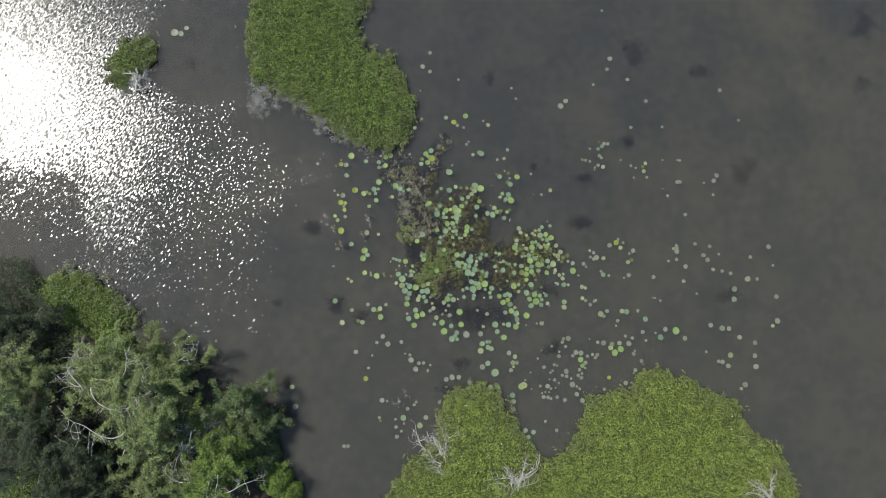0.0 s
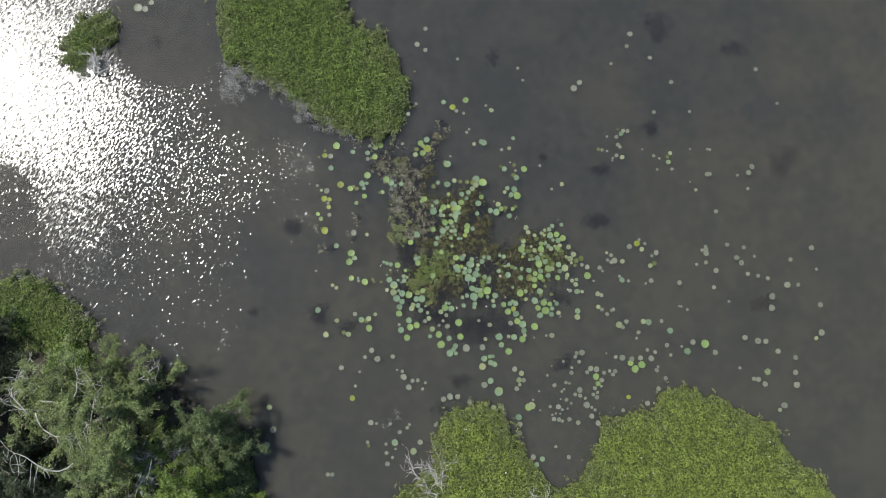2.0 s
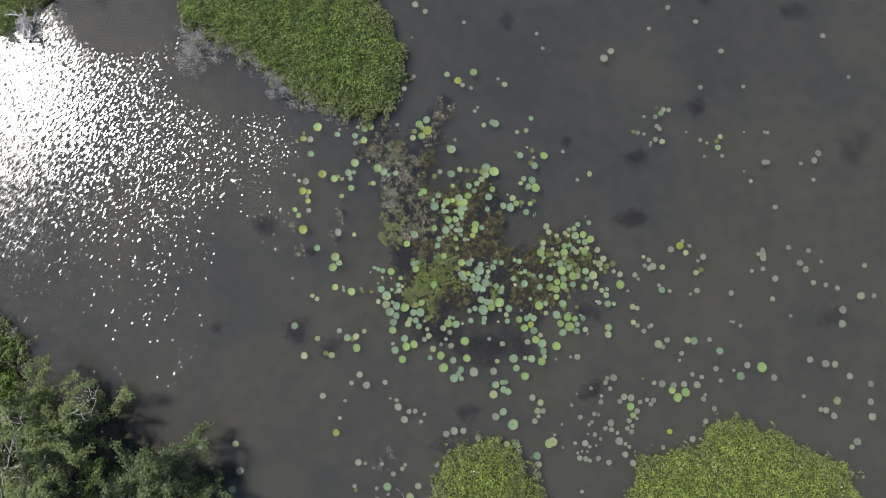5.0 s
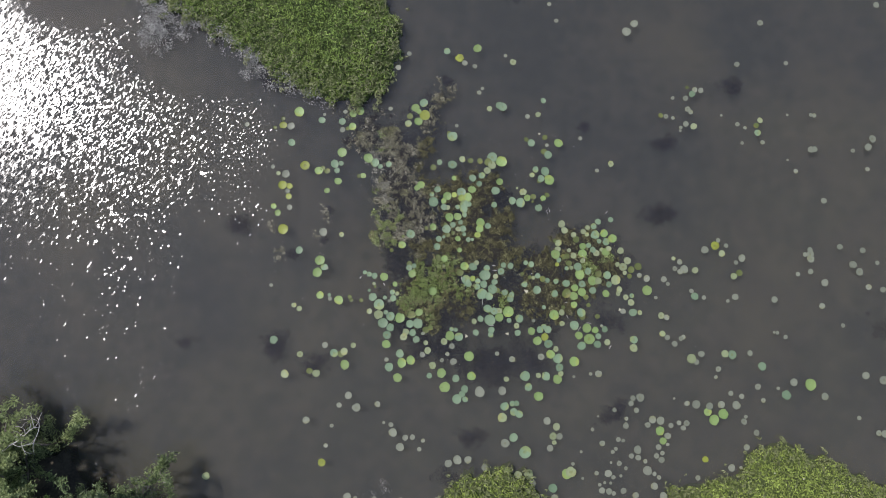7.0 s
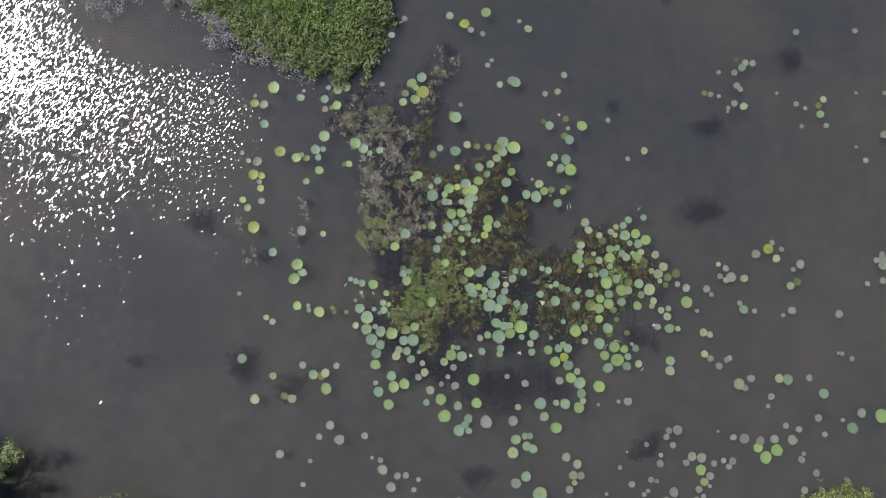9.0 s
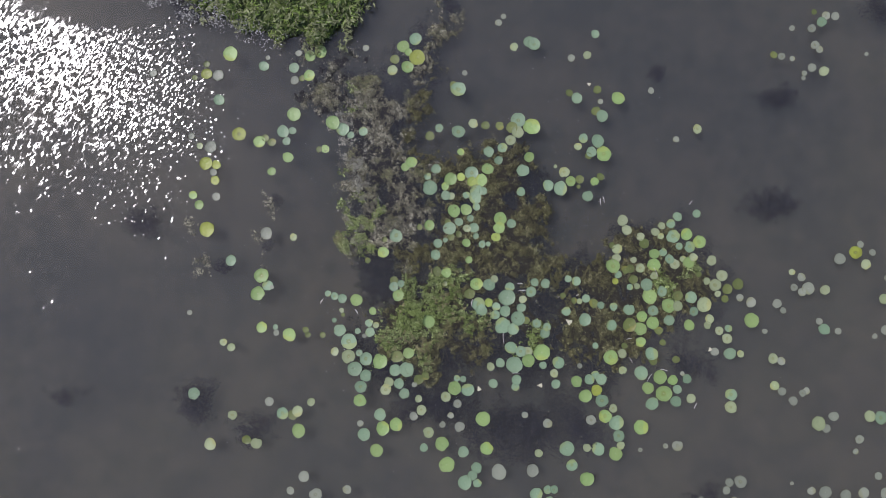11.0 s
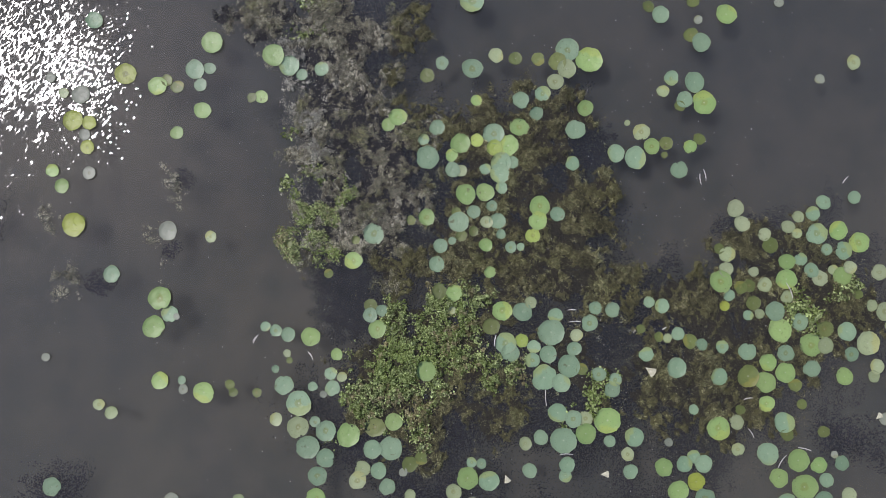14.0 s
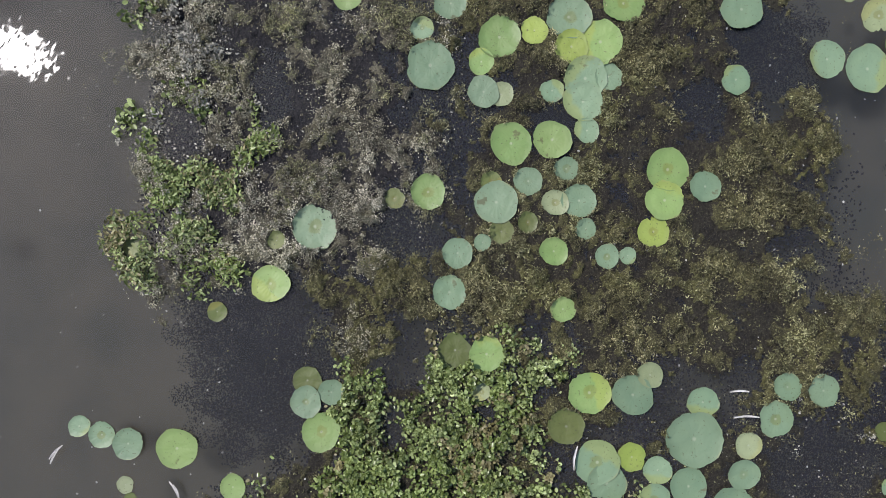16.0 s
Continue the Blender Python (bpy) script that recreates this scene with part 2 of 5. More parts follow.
STRAW = foliage("dry_stem", (0.17, 0.168, 0.155), (0.32, 0.318, 0.295), (0.62, 0.61, 0.57), 0.8, 1.2, 0.1)
TREE_LEAF = foliage("grey_green_leaf", (0.062, 0.090, 0.026), (0.215, 0.28, 0.092), (0.50, 0.59, 0.25), 0.55, clump=1.6, least=0.65, most=1.2)
# dark shrubs, with the deep shade between the trees put into their colour
TREE_LEAF_SHADED = foliage("shaded_dark_leaf", (0.017, 0.029, 0.014), (0.060, 0.082, 0.036), (0.17, 0.225, 0.105), 0.5, few=1.4)
TREE_LEAF_GREEN = foliage("fresh_leaf", (0.038, 0.060, 0.020), (0.135, 0.185, 0.065), (0.36, 0.45, 0.19), 0.5, few=1.3, clump=1.6)
FLOATING_LEAF = foliage("floating_leaf", (0.045, 0.062, 0.016), (0.200, 0.275, 0.060), (0.73, 0.85, 0.38), 0.26, 1.5, few=1.6, clump=7.0, least=0.75, most=1.3)
GREY_WEED = foliage("silted_weed", (0.13, 0.124, 0.08), (0.32, 0.30, 0.17), (0.84, 0.79, 0.64), 0.45, 0.9, 0.15, 1.5, clump=6.0, least=0.5, most=1.55)
SILVER_WEED = foliage("silvery_weed", (0.12, 0.114, 0.09), (0.28, 0.27, 0.215), (0.72, 0.69, 0.57), 0.4, 0.9, 0.1, 1.2, clump=6.0, least=0.6, most=1.2)
BROWN_WEED = foliage("brown_weed", (0.048, 0.044, 0.019), (0.130, 0.121, 0.048), (0.40, 0.375, 0.20), 0.45, 1.2, 0.15, 1.7, clump=5.0, least=0.6, most=1.75)
OLIVE_WEED = foliage("olive_weed", (0.065, 0.065, 0.022), (0.175, 0.175, 0.064), (0.54, 0.53, 0.29), 0.45, 1.2, 0.15, 1.5, clump=5.0, least=0.6, most=1.6)
OLD_LEAF = foliage("fading_leaf", (0.10, 0.088, 0.034), (0.28, 0.25, 0.10), (0.66, 0.61, 0.34), 0.32, 1.5, few=1.4)
DROWNED_GREEN = foliage("drowned_leaf", (0.02, 0.022, 0.008), (0.045, 0.048, 0.016), (0.09, 0.095, 0.035), 0.6, 1.2, 0.0)
# dark weed; its violet puts the sky reflected in calm water into the colour
SUNKEN_WEED = foliage("sunken_weed", (0.008, 0.008, 0.016), (0.013, 0.013, 0.023), (0.024, 0.023, 0.032), 0.8, 1.0, 0.0)
EDGE_LEAF = foliage("pale_shoot", (0.075, 0.090, 0.026), (0.19, 0.22, 0.085), (0.42, 0.45, 0.22), few=1.2)
BLOSSOM = foliage("cream_petal", (0.55, 0.53, 0.40), (0.65, 0.63, 0.5), (0.75, 0.73, 0.62))
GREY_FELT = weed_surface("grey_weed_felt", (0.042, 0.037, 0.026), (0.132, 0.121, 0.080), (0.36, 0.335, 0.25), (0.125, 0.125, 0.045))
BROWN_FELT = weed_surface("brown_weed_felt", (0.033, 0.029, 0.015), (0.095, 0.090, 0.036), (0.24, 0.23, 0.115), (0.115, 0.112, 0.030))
# darker felts: the darkness between the clumps is put into their colour
GREY_DARK = weed_surface("dark_grey_weed_felt", (0.012, 0.011, 0.013), (0.023, 0.021, 0.022), (0.075, 0.070, 0.062), (0.020, 0.020, 0.024))
BROWN_DARK = weed_surface("dark_brown_weed_felt", (0.017, 0.014, 0.011), (0.035, 0.031, 0.019), (0.10, 0.092, 0.055), (0.028, 0.022, 0.014))
MOSS = surface("dark_undergrowth", (0.035, 0.05, 0.012), (0.085, 0.11, 0.028), 4.0)
WITHERED = surface("withered_leaf", (0.36, 0.34, 0.22), (0.60, 0.57, 0.42), 20.0, 0.6, 0.004)
PADS = {
    "g": pad_material("lime_pad", (0.185, 0.292, 0.088), (0.238, 0.340, 0.108), (0.302, 0.356, 0.14), (0.30, 0.34, 0.06)),
    "l": pad_material("bright_pad", (0.27, 0.36, 0.065), (0.31, 0.39, 0.08), (0.34, 0.38, 0.12), (0.36, 0.38, 0.06)),
    "t": pad_material("blue_green_pad", (0.157, 0.243, 0.14), (0.205, 0.292, 0.173), (0.227, 0.302, 0.157), (0.25, 0.28, 0.07)),
    "d": pad_material("pale_pad", (0.236, 0.284, 0.132), (0.295, 0.332, 0.18), (0.313, 0.356, 0.215), (0.30, 0.29, 0.08)),
    "w": pad_material("grey_pad", (0.19, 0.207, 0.148), (0.245, 0.258, 0.19), (0.27, 0.282, 0.21), (0.20, 0.20, 0.09)),
    "y": pad_material("yellow_pad", (0.216, 0.254, 0.0324), (0.281, 0.324, 0.0432), (0.216, 0.216, 0.0378), (0.15, 0.15, 0.02)),
    "o": pad_material("olive_pad", (0.095, 0.122, 0.028), (0.145, 0.172, 0.048), (0.085, 0.095, 0.024), (0.20, 0.18, 0.03)),
}


# ---- helpers for building ----
def part(name, bm, material, parent=None, label="", smooth=False):
    """Links a bmesh as one mesh object, under a thing if one is given."""
    me = bpy.data.meshes.new(name)
    bm.to_mesh(me)
    bm.free()
    me.materials.append(material)
    if smooth:
        me.polygons.foreach_set("use_smooth", [True] * len(me.polygons))
    ob = new(name, me)
    ob.parent = parent
    return tagged(ob, label)


def from_arrays(name, verts, faces, material, parent=None, label=""):
    """A mesh object from arrays of corners and triangles."""
    me = bpy.data.meshes.new(name)
    me.vertices.add(len(verts))
    me.vertices.foreach_set("co", np.asarray(verts, dtype=np.float32).ravel())
    me.loops.add(faces.size)
    me.loops.foreach_set("vertex_index", np.asarray(faces, dtype=np.int32).ravel())
    me.polygons.add(len(faces))
    me.polygons.foreach_set("loop_start", np.arange(0, faces.size, 3, dtype=np.int32))
    me.update(calc_edges=True)
    me.materials.append(material)
    ob = new(name, me)
    ob.parent = parent
    return tagged(ob, label)


LEAF_SHAPES = {
    # base, sides and tip of a leaf 1 long that lies along x, folded a little along its rib
    "blade": ([(0, 0, 0), (0.45, 0.16, 0.06), (1, 0, -0.04), (0.45, -0.16, 0.06)], [(0, 2, 1), (0, 3, 2)]),
    "oval": ([(0, 0, 0), (0.22, 0.30, 0.07), (0.75, 0.33, 0.05), (1, 0, -0.05), (0.75, -0.33, 0.05), (0.22, -0.30, 0.07)],
             [(0, 3, 1), (1, 3, 2), (0, 5, 3), (5, 4, 3)]),
    "leaflet": ([(0, 0, 0), (0.4, 0.2, 0.06), (0.75, 0.17, 0.04), (1, 0, -0.06), (0.75, -0.17, 0.04), (0.4, -0.2, 0.06)],
                [(0, 3, 1), (1, 3, 2), (0, 5, 3), (5, 4, 3)]),
    "chip": ([(0, 0, 0), (0.5, 0.34, 0.08), (1, 0, -0.05), (0.5, -0.34, 0.08)], [(0, 2, 1), (0, 3, 2)]),
    "strand": ([(0, 0, 0), (0.5, 0.05, 0.05), (1, 0, -0.05), (0.5, -0.05, 0.05)], [(0, 2, 1), (0, 3, 2)]),
}


def leaves(name, at, length, material, parent, rng, shape="blade", tilt=(-0.3, 0.9), label="", twist=0.35):
    """Many leaves at the places given, each turned its own way. tilt: how steeply they may rise, in radians."""
    base, tris = (np.array(a) for a in LEAF_SHAPES[shape])
    count = len(at)
    turn, rise, roll = rng.uniform(0, 2 * np.pi, count), rng.uniform(*tilt, count), rng.normal(0, twist, count)
    size = length * rng.uniform(0.65, 1.3, count)
    v = base[None] * size[:, None, None]
    y, z = v[..., 1], v[..., 2]
    y, z = y * np.cos(roll)[:, None] - z * np.sin(roll)[:, None], y * np.sin(roll)[:, None] + z * np.cos(roll)[:, None]
    x = v[..., 0] - 0.5 * size[:, None]
    x, z = x * np.cos(rise)[:, None] - z * np.sin(rise)[:, None], x * np.sin(rise)[:, None] + z * np.cos(rise)[:, None]
    x, y = x * np.cos(turn)[:, None] - y * np.sin(turn)[:, None], x * np.sin(turn)[:, None] + y * np.cos(turn)[:, None]
    v = np.stack([x, y, z], -1) + np.asarray(at)[:, None]
    f = tris[None] + (np.arange(count) * len(base))[:, None, None]
    return from_arrays(name, v.reshape(-1, 3), f.reshape(-1, 3), material, parent, label)


def inside(p, outline):
    """Which points lie within an outline, and how far each is from its line."""
    o = np.array(outline, dtype=float)
    q = np.roll(o, -1, 0)
    x, y = p[:, :1], p[:, 1:2]
    cross = (o[:, 1] > y) != (q[:, 1] > y)
    with np.errstate(divide="ignore", invalid="ignore"):
        cut = (q[:, 0] - o[:, 0]) * (y - o[:, 1]) / (q[:, 1] - o[:, 1]) + o[:, 0]
    within = (np.sum(cross & (x < cut), 1) % 2) == 1
    d = q - o
    s = np.clip(((x - o[:, 0]) * d[:, 0] + (y - o[:, 1]) * d[:, 1]) / (d ** 2).sum(1), 0, 1)
    away = np.sqrt((x - o[:, 0] - s * d[:, 0]) ** 2 + (y - o[:, 1] - s * d[:, 1]) ** 2).min(1)
    return within, away


def cloudy(p, scale, seed=0.0):
    """Smooth noise over the plan, about -1 to 1, as a sum of waves (quick for many points)."""
    r = np.random.default_rng(int(seed * 10) + 7)
    total = np.zeros(len(p))
    for k in range(14):
        a, f, ph = r.uniform(0, 2 * np.pi), scale * r.uniform(0.5, 1.9), r.uniform(0, 6.3)
        total += np.sin((p[:, 0] * np.cos(a) + p[:, 1] * np.sin(a)) * f * 2 * np.pi + ph)
    return total / 14 * 1.9


def scatter(outline, per_m2, rng, ragged=0.0, seed=0.0):
    """Points strewn evenly within an outline whose edge is made uneven; with their distance from the edge."""
    o = np.array(outline)
    low, high = o.min(0) - 0.5, o.max(0) + 0.5
    p = rng.uniform(low, high, (int(per_m2 * np.prod(high - low)), 2))
    within, away = inside(p, outline)
    deep = np.where(within, away, -away)
    if ragged:
        deep = deep + ragged * (cloudy(p, 0.9, seed) + 0.6 * cloudy(p, 2.6, seed + 1))
    keep = deep > 0
    return p[keep], deep[keep]


def sheet(name, outline, z, material, parent=None, step=0.3, rise=0.0, soft=0.6, seed=0.0, ragged=0.1, label=""):
    """A mound or bed within an outline, as a fine grid cut along its uneven edge."""
    o = np.array(outline)
    low, high = o.min(0) - 0.3, o.max(0) + 0.3
    xs, ys = np.arange(low[0], high[0], step), np.arange(low[1], high[1], step)
    gx, gy = np.meshgrid(xs, ys, indexing="ij")
    p = np.stack([gx.ravel(), gy.ravel()], 1)
    p = p + np.stack([cloudy(p, 1.3, seed + 2), cloudy(p, 1.3, seed + 3)], 1) * step * 0.3
    def depth(q):
        within, away = inside(q, outline)
        return np.where(within, away, -away) + ragged * (cloudy(q, 0.9, seed) + 0.6 * cloudy(q, 2.6, seed + 1))

    deep = depth(p)
    near = np.abs(deep) < step * 1.6
    e = 0.02
    slope = np.stack([depth(p[near] + (e, 0)) - deep[near], depth(p[near] + (0, e)) - deep[near]], 1) / e
    push = np.zeros_like(p)
    push[near] = slope / np.maximum((slope ** 2).sum(1), 0.2)[:, None] * np.clip(-deep[near], 0, None)[:, None]
    p = p + np.clip(push, -1.5 * step, 1.5 * step)
    top = z + rise * (1 - np.exp(-np.clip(deep, 0, None) / soft)) + 0.12 * rise * cloudy(p, 1.5, seed + 4)
    v = np.column_stack([p, top])
    n = len(ys)
    i, j = np.meshgrid(np.arange(len(xs) - 1), np.arange(n - 1), indexing="ij")
    a = (i * n + j).ravel()
    quads = np.stack([a, a + n, a + n + 1, a + 1], 1)
    quads = quads[(deep[quads] > 0).any(1)]
    tris = np.concatenate([quads[:, [0, 1, 2]], quads[:, [0, 2, 3]]])
    used, index = np.unique(tris, return_inverse=True)
    ob = from_arrays(name, v[used], index.reshape(-1, 3), material, parent, label)
    ob.data.polygons.foreach_set("use_smooth", [True] * len(ob.data.polygons))
    return ob


def limb(bm, points, r0, r1, sides=5):
    """A tapered, bent branch along points."""
    rings = []
    last = len(points) - 1
    for k, p in enumerate(points):
        way = (points[min(k + 1, last)] - points[max(k - 1, 0)]).normalized()
        side = way.orthogonal().normalized()
        up = way.cross(side)
        r = r0 + (r1 - r0) * k / last
        rings.append([bm.verts.new(p + (side * math.cos(a) + up * math.sin(a)) * r) for a in [2 * math.pi * s / sides for s in range(sides)]])
    for a, b in zip(rings, rings[1:]):
        for s in range(sides):
            bm.faces.new((a[s], a[(s + 1) % sides], b[(s + 1) % sides], b[s]))
    bm.faces.new(rings[-1])
    bm.faces.new(list(reversed(rings[0])))


def bent(start, way, length, rng, bends=5, wild=0.25, sag=0.0):
    """The points of a crooked branch."""
    points, way = [Vector(start)], Vector(way).normalized()
    for _ in range(bends):
        way = (way + Vector(rng.normal(0, wild, 3)) + Vector((0, 0, -sag))).normalized()
        points.append(points[-1] + way * length / bends)
    return points


def arching(start, turn, length, rng, bends=10, rise=0.25):
    """The points of a long branch that curls smoothly to one side and then the other."""
    points, curl = [Vector(start)], rng.normal(0, 0.3)
    for k in range(bends):
        curl = 0.75 * curl + rng.normal(0, 0.2)
        turn += curl
        points.append(points[-1] + Vector((math.cos(turn), math.sin(turn), rise * (1 - 1.6 * k / bends))) * length / bends)
    return points, turn


def thing(name, at, label, category, group="", kind=""):
    ob = new(name)
    ob.location = at
    return tagged(ob, label, category, group, kind)


# ---- water and ground ----
bm = bmesh.new()
bmesh.ops.create_grid(bm, x_segments=2, y_segments=2, size=900)
tagged(part("water", bm, WATER), "murky grey-brown pond water with fine ripples", "water", kind="structure")
bm = bmesh.new()
bmesh.ops.create_cube(bm, size=1, matrix=Matrix.LocRotScale((0, 0, -5.3), None, (1800, 1800, 10)))
tagged(part("ground", bm, MUD), "brown mud bed under the pond water", "ground", kind="structure")


# ---- green islands of marsh plants ----
def marsh_island(label, outline, material, per_m2, height, seed, leaf=0.13, fringe=None, soft=0.5, blossoms=0):
    rng = np.random.default_rng(seed)
    centre = np.array(outline).mean(0)
    root = thing("marsh_island", (centre[0], centre[1], 0.0), label, "marsh plants", "islands of marsh plants", "stuff")
    o = [tuple(np.array(p) - centre) for p in outline]
    sheet("root_mat", o, -0.05, MOSS, root, 0.2, height * 0.8, soft, seed, 0.12)
    p, deep = scatter(o, per_m2, rng, 0.22, seed)
    bumps = cloudy(p, 0.5, seed + 4) * 0.13 + cloudy(p, 2.4, seed + 5) * 0.08
    z = height * (1 - np.exp(-deep / soft)) + bumps + rng.uniform(-0.10, 0.06, len(p))
    leaves("foliage", np.column_stack([p, np.maximum(z, 0.01)]), leaf, material, root, rng, "blade", (-0.3, 0.75), twist=0.5)
    # longer shoots that lean out over the water round the edge
    p, deep = scatter(o, per_m2, rng, 0.5, seed)
    edge = rng.uniform(0, 1, len(p)) < np.exp(-deep / 0.45) * np.clip(0.75 + 0.6 * cloudy(p, 0.35, seed + 9), 0.2, 1) + np.clip(cloudy(p, 0.22, seed + 10) * 0.5 - 0.42, 0, 0.08)
    p, deep = p[edge], deep[edge]
    leaves("edge_shoots", np.column_stack([p, height * (1 - np.exp(-deep / soft)) + rng.uniform(0.02, 0.16, len(p))]), leaf * 1.2, EDGE_LEAF, root, rng, "blade", (-0.2, 0.5), "paler shoots over the water")
    if blossoms:
        p, deep = scatter(o, blossoms, rng, 0.1, seed + 3)
        p = p[deep > 0.4]
        leaves("blossom", np.column_stack([p, np.full(len(p), height + 0.12)]), 0.075, BLOSSOM, root, rng, "oval", (-0.2, 0.2), "scattered tiny cream blossoms")
    if fringe:
        f = [tuple(np.array(q) - centre) for q in fringe]
        p, deep = scatter(f, 2600, rng, 0.3, seed + 6)
        p = p[rng.uniform(0, 1, len(p)) < np.clip(0.45 + 0.9 * cloudy(p, 1.1, seed + 8), 0.06, 1) * np.clip(deep / 0.5, 0.1, 1)]
        leaves("dry_fringe", np.column_stack([p, rng.uniform(0.01, 0.16, len(p))]), 0.07, STRAW, root, rng, "blade", (-0.1, 0.6), "bleached dead stems at the water's edge")
    return root


marsh_island("dense green marsh plants with a bleached, dying edge", [(-7.8, 15.42), (-8.69, 13.11), (-9.05, 10.83), (-8.56, 8.59), (-7.1, 7.8), (-5.42, 6.85), (-3.75, 5.49), (-2.24, 4.73), (-0.72, 4.63), (0.52, 6.19), (0.38, 7.62), (-0.52, 9.23), (-0.98, 10.13), (-2.37, 10.45), (-2.61, 11.82), (-2.26, 13.13), (-2.19, 15.46)],
             MARSH_LEAF, 620, 0.42, 1, 0.105, [(-8.71, 8.63), (-8.77, 6.79), (-7.89, 6.48), (-6.43, 7.17), (-5.25, 5.94), (-4.27, 5.13), (-2.52, 4.5), (-1.74, 4.69), (-3.69, 5.92), (-4.87, 6.95), (-5.86, 7.98), (-7.04, 8.82)])
marsh_island("small round tuft of marsh plants beside bleached twigs", [(-16.22, 9.84), (-15.55, 10.78), (-14.57, 11.08), (-13.75, 10.88), (-13.72, 9.62), (-14.1, 9.05), (-14.85, 8.68), (-15.3, 8.05), (-15.95, 8.3), (-16.25, 9.31)],
             MARSH_LEAF, 1000, 0.4, 2, 0.105, [(-15.5, 8.6), (-14.0, 9.7), (-13.8, 9.2), (-13.95, 8.1), (-14.9, 7.9), (-15.42, 7.9)])
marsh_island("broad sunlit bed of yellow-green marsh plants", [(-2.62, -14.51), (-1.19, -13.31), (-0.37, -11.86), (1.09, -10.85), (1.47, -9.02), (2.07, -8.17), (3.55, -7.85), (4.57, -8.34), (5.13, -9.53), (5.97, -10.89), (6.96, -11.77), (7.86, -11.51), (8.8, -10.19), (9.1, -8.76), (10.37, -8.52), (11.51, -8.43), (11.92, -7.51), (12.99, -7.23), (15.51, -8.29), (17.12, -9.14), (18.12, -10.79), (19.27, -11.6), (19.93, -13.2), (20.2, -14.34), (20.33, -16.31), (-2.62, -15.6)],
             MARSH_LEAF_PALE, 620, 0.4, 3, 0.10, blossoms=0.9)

marsh_island("low green marsh plants with a pale edge beside the trees", [(-19.81, -2.51), (-18.85, -1.94), (-18.02, -1.6), (-17.02, -1.68), (-15.86, -2.33), (-15.12, -3.07), (-14.33, -3.75), (-14.09, -4.16), (-14.41, -4.73), (-14.95, -5.29), (-15.72, -5.73), (-16.58, -5.37), (-17.43, -5.07), (-18.24, -4.54), (-18.68, -3.68), (-19.44, -3)],
             MARSH_LEAF, 620, 0.7, 4, 0.105, [(-18.47, -1.39), (-17.48, -1.17), (-16.6, -1.42), (-15.26, -2.62), (-14.07, -3.95), (-14.25, -4.53), (-14.72, -4.08), (-15.68, -2.96), (-16.87, -1.95), (-18.16, -1.87)])


# ---- lily pads ----
def pad_mesh(name, seed, bites, curl):
    """A round floating leaf 1 in radius: a thin disc with a sunken middle, a raised, nibbled rim, perhaps torn."""
    rng = np.random.default_rng(seed)
    sides, rings = 40, (0.12, 0.55, 0.86, 1.0)
    turn = np.arange(sides) * 2 * np.pi / sides
    rim = 1 + rng.normal(0, 0.013, sides)
    for lobes, deep in ((2, 0.03), (3, 0.02), (5, 0.016), (7, 0.013)):
        rim += deep * np.cos(turn * lobes + rng.uniform(0, 6))
    low, flap = rng.uniform(0, 6.3), 0.04 * max(0, curl - 1)
    for _ in range(bites):
        k = rng.integers(0, sides)
        rim[k] -= rng.uniform(0.04, 0.13)
        rim[(k + 1) % sides] -= rng.uniform(0.03, 0.1)
        rim[(k + 2) % sides] -= rng.uniform(0.0, 0.08)
    bm = bmesh.new()
    uv = bm.loops.layers.uv.new("UVMap")
    mid = bm.verts.new((0, 0, -0.02))
    loops = []
    for r in rings:
        row = []
        for k in range(sides):
            a = 2 * math.pi * k / sides
            q = r * rim[k] ** (1 if r > 0.8 else 0.4)
            lift = 0.03 * max(0, r - 0.8) / 0.2 * curl + 0.012 * math.sin(3 * a + seed) * r * r
            lift += flap * r ** 4 * (1.4 + math.sin(a + low) + 0.8 * math.sin(5 * a + seed))
            row.append(bm.verts.new((q * math.cos(a), q * math.sin(a), lift)))
        loops.append(row)
    for k in range(sides):
        m = (k + 1) % sides
        bm.faces.new((mid, loops[0][k], loops[0][m]))
        for a, b in zip(loops, loops[1:]):
            bm.faces.new((a[k], b[k], b[m], a[m]))
    for f in bm.faces:
        f.smooth = True
        for c in f.loops:
            c[uv].uv = c.vert.co.xy
    me = bpy.data.meshes.new(name)
    bm.to_mesh(me)
    bm.free()
    return me


PAD_SHAPES = [(0, 0, 1.0), (1, 0, 0.6), (2, 1, 1.2), (3, 1, 0.8), (4, 0, 1.6), (5, 3, 0.9), (6, 0, 1.2), (7, 5, 1.0), (8, 2, 1.3), (9, 0, 1.5), (10, 1, 1.7)]
PAD_LABELS = {
    "g": "bright lime-green round lily pad floating on the water",
    "l": "vivid yellow-green round lily pad on the water",
    "t": "dull blue-green round lily pad floating on the water",
    "d": "pale yellow-green round lily pad on the water",
    "w": "small grey-green lily pad on open water",
    "y": "yellowing lily pad floating on dark water",
    "o": "olive decaying lily pad awash at the surface",
}
PAD_MESHES = {}
for kind in PADS:
    for k, shape in enumerate(PAD_SHAPES):
        PAD_MESHES[kind, k] = pad_mesh("lily_pad", *shape)
        PAD_MESHES[kind, k].materials.append(PADS[kind])
far_pads, PAD_DISCS = [], []
pad_rng = random.Random(5)


